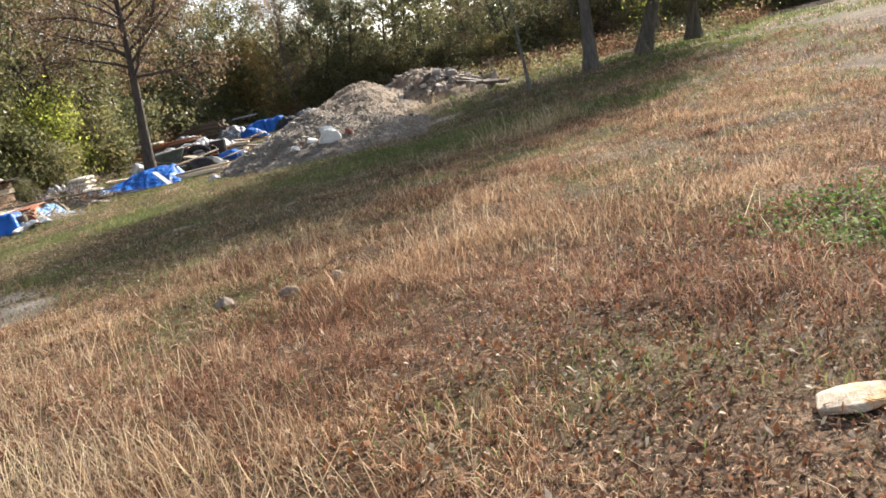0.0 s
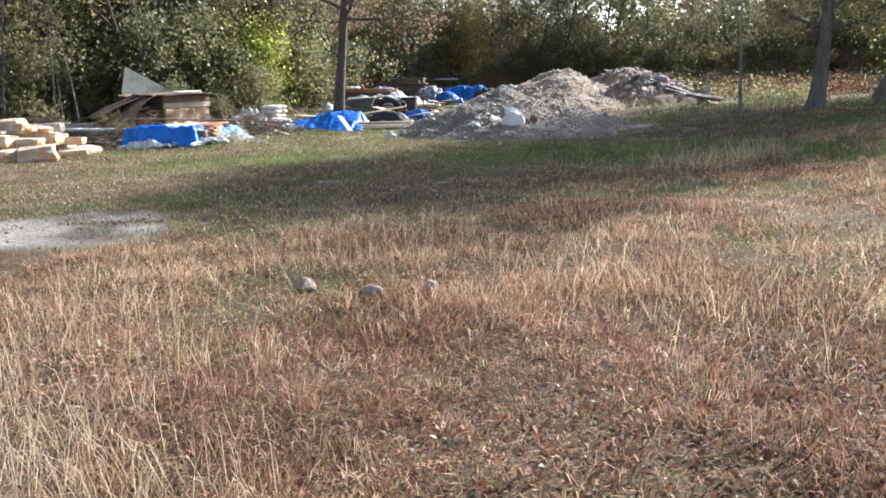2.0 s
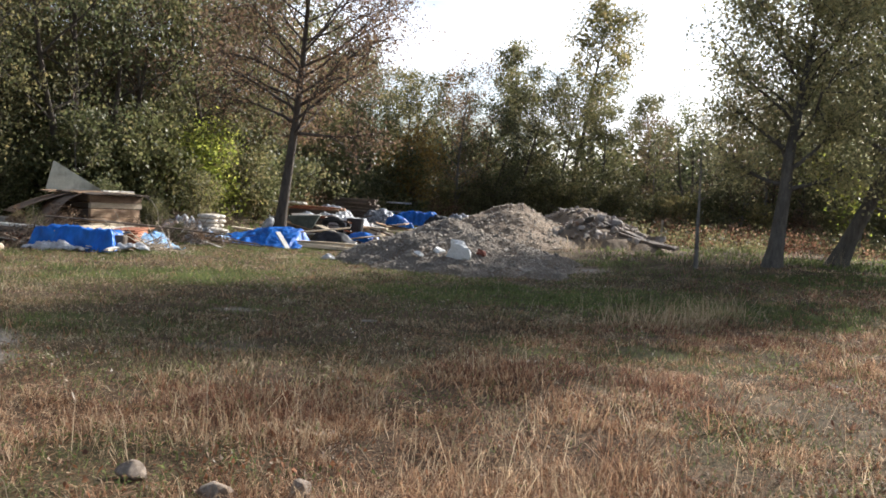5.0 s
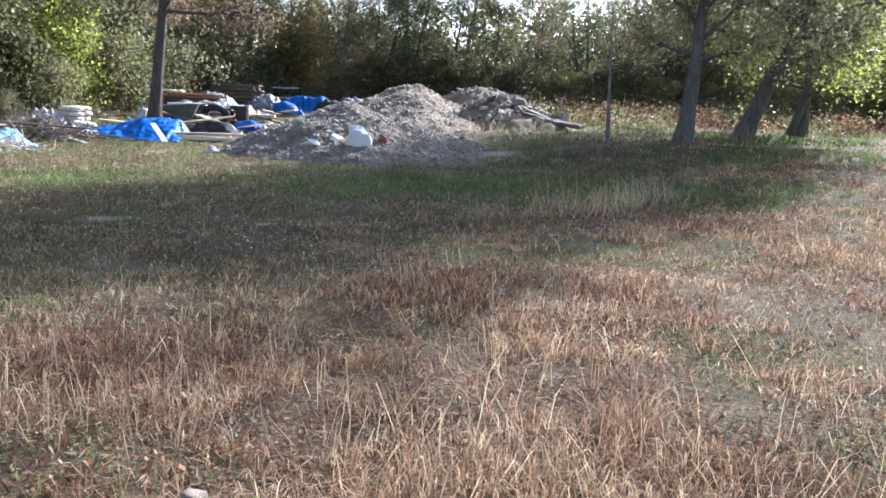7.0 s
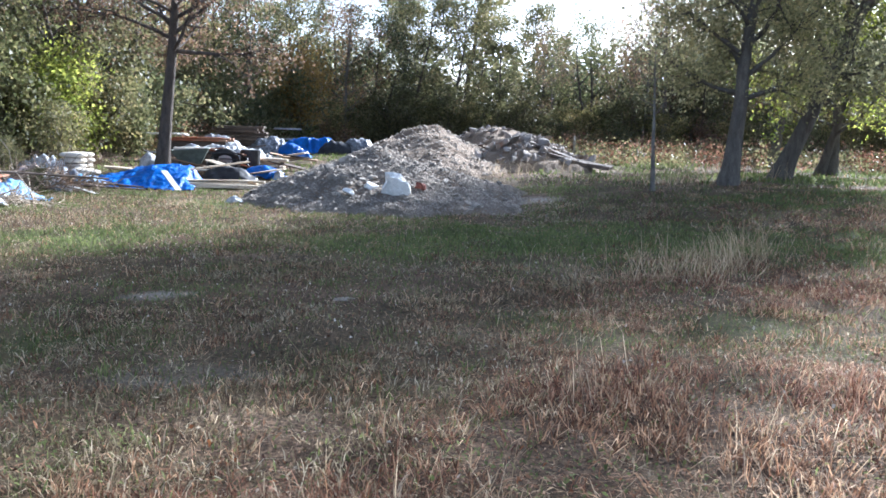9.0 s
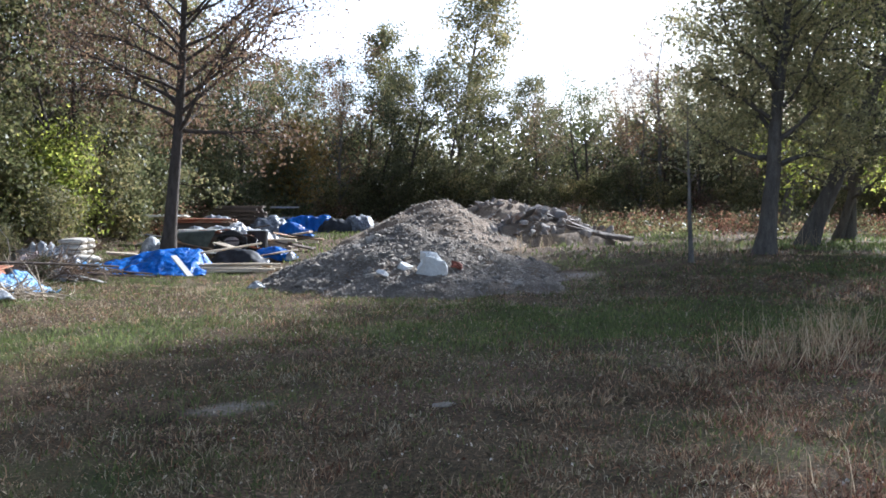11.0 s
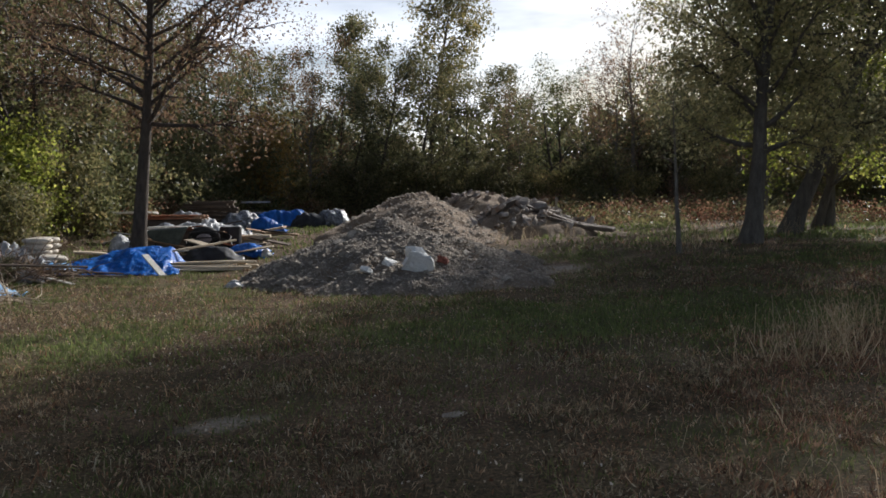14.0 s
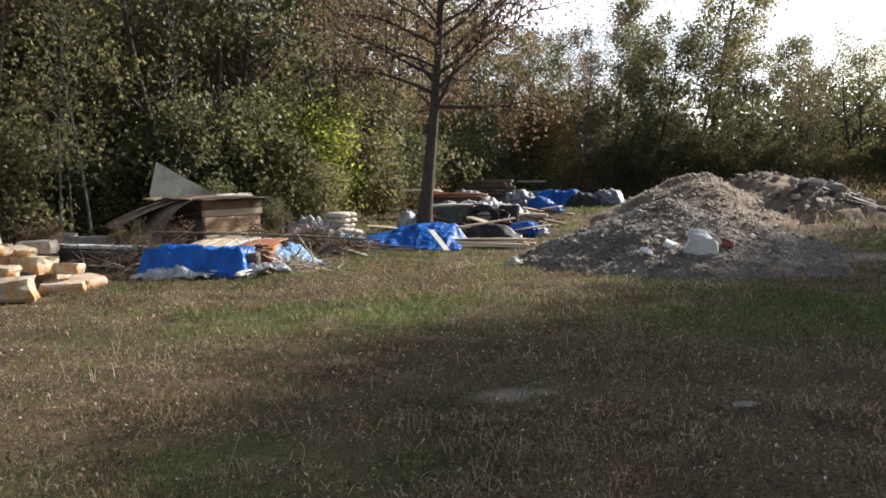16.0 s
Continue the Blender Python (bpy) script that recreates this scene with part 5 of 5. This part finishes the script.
drape("black_sheet", -5.6, 41.3, 0, 1.6, 1.1, dome(0.8, 0.55, 0.5, 0.6), M_BLACK, "black plastic sheet over a low heap", "plastic sheet", wrinkle=0.14, seed=24)
drape("plastic_sheet", -4.7, 41.5, 0, 1.4, 1.1, dome(0.7, 0.55, 0.62, 0.7), M_SHEET_GREY, "silver-grey plastic sheet in a heap", "plastic sheet", wrinkle=0.22, seed=25)


def frame_table(x, y):
    root = thing("frame_table", x, y, gz(x, y), "bare timber table frame near the wood", "table", turn=5)
    for sx in (-0.5, 0.5):
        for sy in (-0.3, 0.3):
            part("leg", box_bm(1.0, 0.06, 0.06, 0.006), M_POST, root, m=pose(sx + 0.03, sy, 0, 0, -90, 0))
    for sy in (-0.3, 0.3):
        part("rail", box_bm(1.15, 0.06, 0.07, 0.006), M_POST, root, m=pose(0, sy, 0.98))
        part("rail", box_bm(1.0, 0.05, 0.06, 0.006), M_POST, root, m=pose(0, sy, 0.55))
    return root


frame_table(-8.0, 43.6)
drape("scrap_cloth", -5.3, 22.6, 30, 0.35, 0.22, dome(0.17, 0.11, 0.12), M_SHEET, "scrap of white cloth on the grass", "rag", wrinkle=0.06, seed=26)

# stones in the grass
rng = random.Random(77)
field = [chunk_mesh("field_stone", rng, M_FIELD_STONE, 1, 0.8, 0.75, 22, 0.07, 0.05) for _ in range(3)]
for i, (x, y, s) in enumerate(((-1.84, 7.02, 0.21), (-1.27, 6.80, 0.23), (-0.89, 6.98, 0.20))):
    solid("field_stone", field[i], None, "rounded grey-brown stone lying in dry grass", "stone", pose(x, y, gz(x, y) - 0.03, 5, 8 * i, 50 * i) @ Matrix.Scale(s, 4), "three stones in the grass")
flat = chunk_mesh("flat_stone", rng, M_CREAM, 1, 0.6, 0.24, 20, 0.03, 0.3)
solid("flat_stone", flat, None, "flat cream stone half sunk in the grass", "stone", pose(1.3, 2.9, gz(1.3, 2.9) - 0.012, 0, 0, 8) @ Matrix.Scale(0.36, 4))
solid("flat_stone", chunk_mesh("flat_stone", rng, M_ROCK, 1, 0.6, 0.16, 20, 0.03, 0.3), None, "small flat pale stone in the grass", "stone", pose(-2.13, 13.68, gz(-2.13, 13.68) - 0.005, 0, 0, 30) @ Matrix.Scale(0.24, 4))


# ---- grass and litter ----
def blades_mesh(name, rg, xy, height, width, lean, material, az=None):
    """Curved grass blades: two joints and a tip each."""
    n = len(xy)
    az, face = rg.uniform(0, 6.283, n) if az is None else az, rg.uniform(0, 6.283, n)
    d = np.stack([np.cos(az), np.sin(az), np.zeros(n)], 1)
    wv = np.stack([np.cos(face), np.sin(face), np.zeros(n)], 1) * (width / 2)[:, None]
    b = np.concatenate([xy, (ground_z(xy[:, 0], xy[:, 1]) - 0.01)[:, None]], 1)
    up = np.array([[0, 0, 1.0]])
    mid = b + up * (height * 0.6)[:, None] + d * (height * lean * 0.35)[:, None]
    tip = b + up * (height * (1 - 0.35 * np.minimum(lean, 1.6)))[:, None] + d * (height * lean)[:, None]
    v = np.stack([b - wv, b + wv, mid + wv * 0.8, mid - wv * 0.8, tip], 1).reshape(-1, 3)
    k = np.arange(n) * 5
    loops = np.stack([k, k + 1, k + 2, k + 3, k + 3, k + 2, k + 4], 1).ravel()
    starts = np.stack([np.arange(n) * 7, np.arange(n) * 7 + 4], 1).ravel()
    totals = np.tile([4, 3], n)
    return mesh_np(name, v, loops, starts, totals, material)


def scatter(rg, n, x0, x1, y0, y1, chance):
    xy = np.stack([rg.uniform(x0, x1, n), rg.uniform(y0, y1, n)], 1)
    return xy[rg.random(n) < chance(xy[:, 0], xy[:, 1])]


def clear_of(x, y):
    """0 on the mounds and under the scrap, 1 on open ground."""
    free = np.ones_like(x)
    for zf in (gravel_z, brown_z, hump_z, heap_z):
        free *= zf(x, y) < 0.0
    return free


def dry_density(x, y):
    near = np.zeros_like(x)
    for sx, sy in ((-1.84, 6.95), (-1.27, 6.72), (-0.89, 6.9), (1.3, 2.8)):
        near = np.maximum(near, np.exp(-((x - sx) ** 2 + (y - sy) ** 2) / 0.045))
    return clear_of(x, y) * (1 - near) * (1 - 0.35 * blob(x, y, 1.6, 3.4, 1.9, 2.2)) * (1 - 0.5 * smooth(26, 30, y) * smooth(0, 3, x)) * (1 - 0.95 * bare_mask(x, y)) * (1 - 0.85 * green_mask(x, y)) * (0.35 + 0.65 * smooth(0.3, 0.65, vnoise(x, y, 1.3, 51))) * (0.3 + 0.8 * smooth(0.35, 0.65, vnoise(x, y, 4.0, 52)))


rg = np.random.default_rng(9)
ZONES = (("dry_grass", -4.4, 4.4, 1.2, 9, 110000, 0.07, 0.004), ("dry_grass", -9, 7, 9, 16, 105000, 0.07, 0.006), ("dry_grass", -13, 11, 16, 26, 75000, 0.08, 0.011), ("dry_grass", -14, 16, 26, 48, 34000, 0.16, 0.03))
def west(x, y):
    """1 where the grass is short, dull and half green, 0 where it is rust-red and tall."""
    return smooth(-0.2, -2.4, x - 0.35 * (y - 10) + 1.6 * (vnoise(x, y, 0.7, 60) - 0.5)) * smooth(7.5, 9.5, y + 1.2 * (vnoise(x, y, 0.9, 61) - 0.5))


for nm, x0, x1, y0, y1, n, hh, ww in ZONES:
    xy = scatter(rg, n, x0, x1, y0, y1, dry_density)
    m = len(xy)
    w2 = west(xy[:, 0], xy[:, 1])
    h2 = hh * (0.3 + 0.8 * rg.random(m) ** 1.6) * (0.45 + 0.9 * vnoise(xy[:, 0], xy[:, 1], 0.9, 53)) * (0.55 + 0.9 * vnoise(xy[:, 0], xy[:, 1], 4.0, 52)) * (1 - 0.4 * w2)
    bw, bl = ww * rg.uniform(0.5, 1.3, m), rg.uniform(0.3, 2.4, m)
    dull = rg.random(m) < 0.2 + 0.6 * w2
    for pick, mat_, lab in ((~dull, M_DRY, "short dry red-brown grass"), (dull, M_DULL, "short dull tan grass")):
        tagged(new(nm, blades_mesh(nm, rg, xy[pick], h2[pick], bw[pick], bl[pick], mat_)), lab, "grass", kind="stuff")


def tuft_blades(name, rg, c, n, radius, height, width, material, label):
    """Tussocks: n blades round each centre c, spreading outwards, each tussock with its own height."""
    k = np.repeat(np.arange(len(c)), n)
    off = rg.normal(0, 1, (len(k), 2)) * np.repeat(radius * rg.uniform(0.5, 1.4, len(c)), n)[:, None]
    az = np.arctan2(off[:, 1], off[:, 0]) + rg.normal(0, 1.0, len(k))
    h = np.repeat(height * rg.uniform(0.55, 1.3, len(c)), n) * rg.uniform(0.35, 1.05, len(k))
    tagged(new(name, blades_mesh(name, rg, c[k] + off, h, width * rg.uniform(0.6, 1.3, len(k)), 0.2 + 1.9 * rg.random(len(k)) ** 1.3, material, az)), label, "grass", kind="stuff")


for x0, x1, y0, y1, count_, n, r, hh, ww in ((-4.4, 4.4, 1.2, 9, 13500, 12, 0.04, 0.12, 0.0042), (-8, 7, 9, 15.5, 17000, 10, 0.05, 0.11, 0.0062), (-12, 10, 15.5, 24, 7500, 11, 0.075, 0.13, 0.010)):
    c = scatter(rg, count_, x0, x1, y0, y1, lambda x, y: clear_of(x, y) * (1 - bare_mask(x, y)) * (1 - 0.7 * green_mask(x, y)) * (0.10 + 0.90 * smooth(0.36, 0.60, 0.65 * vnoise(x, y, 1.5, 91) + 0.35 * vnoise(x, y, 4.5, 95))) * (1 - 0.35 * blob(x, y, 1.6, 3.4, 1.9, 2.2)))
    w2 = west(c[:, 0], c[:, 1])
    tall = 1 + 0.5 * blob(c[:, 0], c[:, 1], 0.0, 8.4, 3.6, 2.6)
    hc = hh * tall * (1 - 0.38 * w2) * (0.35 + 1.2 * vnoise(c[:, 0], c[:, 1], 1.1, 92))
    red = smooth(0.42, 0.62, vnoise(c[:, 0], c[:, 1], 0.55, 93)) * (1 - w2)
    u = rg.random(len(c))
    kind_ = np.where(u < 0.65 * w2, 2, np.where(u < 0.65 * w2 + 0.75 * red, 1, np.where(u > 0.93, 3, 0)))
    for q, (mat_, lab) in enumerate(((M_DRY, "tussocks of dry brown grass"), (M_REDWEED, "rust-red dead weeds in tussocks"), (M_DULL, "low dull tan tussocks"), (M_TALL, "pale straw tussocks"))):
        pick = kind_ == q
        tuft_blades("grass_tussocks", rg, c[pick], n, r, hc[pick], ww, mat_, lab)
for x0, x1, y0, y1, n, hh, ww in ((-5, 5, 1.2, 9, 40000, 0.09, 0.007), (-9, 7, 9, 16, 80000, 0.07, 0.007), (-13, 11, 16, 26, 120000, 0.085, 0.013), (-14, 18, 26, 44, 40000, 0.15, 0.035)):
    xy = scatter(rg, n, x0, x1, y0, y1, lambda x, y: clear_of(x, y) * (1 - bare_mask(x, y)) * np.clip(0.05 + 0.85 * green_mask(x, y) + 0.34 * west(x, y) * smooth(0.3, 0.65, vnoise(x, y, 1.4, 64)), 0, 1))
    m = len(xy)
    tagged(new("green_grass", blades_mesh("green_grass", rg, xy, hh * rg.uniform(0.5, 1.3, m), ww * rg.uniform(0.6, 1.3, m), rg.uniform(0.1, 1.1, m), M_GREEN)), "short green grass in patches", "grass", kind="stuff")

# coarse clumps that break up the short grass
cxy = scatter(rg, 2600, -12, 8, 9.5, 27, lambda x, y: clear_of(x, y) * (1 - bare_mask(x, y)) * (1 - 0.7 * green_mask(x, y)) * (0.25 + 0.75 * smooth(0.4, 0.7, vnoise(x, y, 0.5, 63))))
for mat_, lab, part_ in ((M_DULL, "coarse dull weed clumps", 0), (M_DRY, "coarse rust-red weed clumps", 1), (M_GREEN, "low green weed clumps", 2)):
    c = cxy[np.arange(len(cxy)) % 3 == part_]
    n = 13
    xy = np.repeat(c, n, 0) + rg.normal(0, 0.07, (len(c) * n, 2))
    hh = np.repeat(rg.uniform(0.06, 0.19, len(c)), n) * rg.uniform(0.5, 1, len(c) * n)
    tagged(new("weed_clumps", blades_mesh("weed_clumps", rg, xy, hh, rg.uniform(0.005, 0.011, len(xy)), rg.uniform(0.2, 1.6, len(xy)), mat_)), lab, "weeds", kind="stuff")

# tall straw tufts
tufts = [(-2.15, 7.4, 0.3, 60), (-1.42, 7.85, 0.4, 110), (-0.96, 8.8, 0.35, 60), (0.08, 9.0, 0.3, 50), (-1.49, 8.9, 0.4, 80), (0.45, 8.7, 0.35, 70), (-1.9, 8.3, 0.4, 60), (0.2, 7.6, 0.5, 90), (-0.4, 7.9, 0.5, 70), (-2.6, 6.0, 0.5, 90), (-2.7, 4.4, 0.35, 120), (-2.3, 3.4, 0.35, 150),
         (1.0, 6.6, 0.6, 120), (1.7, 7.4, 0.5, 70), (-1.6, 5.3, 0.4, 50), (-0.4, 10.6, 0.4, 60), (0.6, 10.0, 0.4, 50), (2.2, 8.2, 0.5, 50), (-3.6, 7.2, 0.4, 50), (-1.7, 2.9, 0.5, 420), (-2.2, 4.0, 0.6, 420), (-1.4, 3.7, 0.5, 260), (-3.0, 5.2, 0.6, 260), (-1.9, 2.3, 0.4, 260), (-2.7, 3.4, 0.5, 300), (-0.9, 3.0, 0.4, 120), (0.6, 7.2, 0.8, 120), (-3.3, 6.3, 0.6, 120)]
big_tufts = [(1.3, 15.2, 0.5, 170), (1.9, 15.8, 0.6, 220), (2.6, 16.8, 0.5, 190), (2.2, 16.2, 0.5, 140), (3.0, 17.3, 0.5, 110), (1.8, 30.4, 0.9, 160), (0.6, 28.9, 0.8, 140), (3.9, 26.2, 0.9, 200), (5.5, 28.2, 1.2, 200), (7.4, 29.2, 1.0, 160), (4.6, 36.8, 1.2, 90), (6.4, 38.4, 1.6, 70), (8.6, 38.6, 1.6, 60), (10.8, 39.0, 1.6, 60), (13.2, 39.5, 1.8, 60), (3.2, 39.5, 1.2, 70)]
for group_, lo, hi, ww in ((tufts, 0.22, 0.52, 0.004), (big_tufts, 0.35, 0.85, 0.007)):
    xs, hs = [], []
    for x, y, r, n in group_:
        n = int(n * (0.9 if y < 8 else 0.5))
        xs.append(np.array([x, y]) + rg.normal(0, r * 0.6, (n, 2)))
        hs.append(rg.uniform(lo, hi, n) * rg.uniform(0.5, 1, n))
    xy, h2 = np.concatenate(xs), np.concatenate(hs)
    tagged(new("straw_tufts", blades_mesh("straw_tufts", rg, xy, h2, ww * rg.uniform(0.6, 1.2, len(xy)), rg.uniform(0.05, 1.4, len(xy)), M_TALL)), "tall pale straw standing in tufts", "grass", kind="stuff")
xy = scatter(rg, 1500, -8, 7, 1.5, 20, lambda x, y: clear_of(x, y) * (1 - bare_mask(x, y)) * smooth(0.35, 0.7, vnoise(x, y, 0.7, 55)))
tagged(new("straw_stalks", blades_mesh("straw_stalks", rg, xy, rg.uniform(0.2, 0.55, len(xy)), rg.uniform(0.002, 0.005, len(xy)), rg.uniform(0.2, 1.8, len(xy)), M_TALL)), "scattered thin straw stalks", "grass", kind="stuff")


def litter_mesh(name, rg, xy, size, material, lift=0.02, steep=0.45, wide=0.33):
    """Curled fallen leaves lying on the ground."""
    n = len(xy)
    c = np.concatenate([xy, (ground_z(xy[:, 0], xy[:, 1]) + rg.uniform(0.005, lift, n))[:, None]], 1)
    th = rg.uniform(0, 6.283, n)
    a = np.stack([np.cos(th), np.sin(th), rg.normal(0, steep, n)], 1)
    b = np.stack([-np.sin(th), np.cos(th), rg.normal(0, steep, n)], 1)
    curl = np.array([[0, 0, 1.0]]) * (size * min(0.35, wide * 1.1) * rg.uniform(0.1, 1.0, n))[:, None]
    s = size[:, None]
    v = np.stack([c - a * s * 0.5, c + b * s * wide + curl, c + a * s * 0.5, c - b * s * wide + curl], 1)
    tri_ = np.array([[0, 1, 2], [0, 2, 3]])
    q = (np.arange(n)[:, None, None] * 4 + tri_[None]).reshape(-1, 3)
    return quads_mesh(name, v.reshape(-1, 3), q, material)


xy = scatter(rg, 80000, -5, 6, 1.0, 10, lambda x, y: (0.10 + 0.90 * blob(x, y, 1.6, 3.6, 2.6, 2.8) + 0.55 * smooth(0.55, 0.75, vnoise(x, y, 0.8, 57))) * (1 - 0.6 * bare_mask(x, y)) * (1 - np.exp(-((x - 1.3) ** 2 + (y - 2.9) ** 2) / 0.05)))
tagged(new("fallen_leaves", litter_mesh("fallen_leaves", rg, xy, 0.010 + 0.030 * rg.random(len(xy)) ** 1.8, M_LEAF_LITTER, 0.05, 0.8)), "brown and pale fallen leaves in the grass", "leaves", kind="stuff")
xy = scatter(rg, 60000, -11, 7, 9, 23, lambda x, y: clear_of(x, y) * (1 - 0.75 * green_mask(x, y)) * (0.3 + 0.7 * smooth(0.4, 0.7, vnoise(x, y, 0.9, 58))))
tagged(new("fallen_leaves", litter_mesh("fallen_leaves", rg, xy, 0.008 + 0.024 * rg.random(len(xy)) ** 2.4, M_LITTER, 0.05, 0.6)), "brown and pale fallen leaves in the grass", "leaves", kind="stuff")
for mat_, lab, n in ((M_DULL, "broken bits of tan straw in the grass", 45000), (M_DRY, "broken bits of rust-red straw in the grass", 36000), (M_TALL, "bleached straw bits in the grass", 6000), (M_GREEN, "low creeping green weeds in the grass", 42000)):
    xy = scatter(rg, n, -11, 7, 9, 23, lambda x, y: clear_of(x, y) * (1 - 0.8 * bare_mask(x, y)) * (1 if mat_ is M_GREEN else 1 - 0.6 * green_mask(x, y)) * (0.35 + 0.65 * smooth(0.35, 0.65, vnoise(x, y, 1.1, 59 + (mat_ is M_GREEN)))))
    tagged(new("ground_litter", litter_mesh("ground_litter", rg, xy, 0.012 + 0.032 * rg.random(len(xy)) ** 1.8, mat_, 0.05, 0.8, 0.16)), lab, "litter", kind="stuff")
for mat_, lab, n in ((M_DRY, "flattened dry straw matted on the ground", 50000), (M_REDWEED, "broken rust-red stems matted on the ground", 32000)):
    xy = scatter(rg, n, -4.4, 4.6, 1.2, 9.5, lambda x, y: (1 - bare_mask(x, y)) * (0.45 + 0.55 * smooth(0.35, 0.65, vnoise(x, y, 2.1, 97))))
    tagged(new("straw_mat", litter_mesh("straw_mat", rg, xy, 0.02 + 0.06 * rg.random(len(xy)) ** 1.7, mat_, 0.05, 0.35, 0.06)), lab, "litter", kind="stuff")
xy = scatter(rg, 26000, -4.4, 4.6, 1.2, 10, lambda x, y: (1 - bare_mask(x, y)) * (0.04 + 0.96 * smooth(0.55, 0.75, vnoise(x, y, 2.3, 94))))
tagged(new("creeping_weeds", litter_mesh("creeping_weeds", rg, xy, rg.uniform(0.01, 0.035, len(xy)), M_GREEN, 0.06, 0.4, 0.3)), "small green weeds between dry tussocks", "weeds", kind="stuff")
xy = scatter(rg, 9000, 1.2, 4.6, 3.4, 7.5, lambda x, y: blob(x, y, 2.9, 5.2, 0.9, 1.3))
tagged(new("broad_weeds", litter_mesh("broad_weeds", rg, xy, rg.uniform(0.02, 0.05, len(xy)), M_CLOVER, 0.10, 0.3)), "bright green broad-leaved weeds", "weeds", kind="stuff")
xy = scatter(rg, 5000, -8, 6, 8, 16, lambda x, y: bare_mask(x, y))
pebbles("gravel", rg, xy, ground_z(xy[:, 0], xy[:, 1]), 0.006 + 0.03 * rg.random(len(xy)) ** 3, M_GRAVEL, "loose grit on bare ground", "gravel")
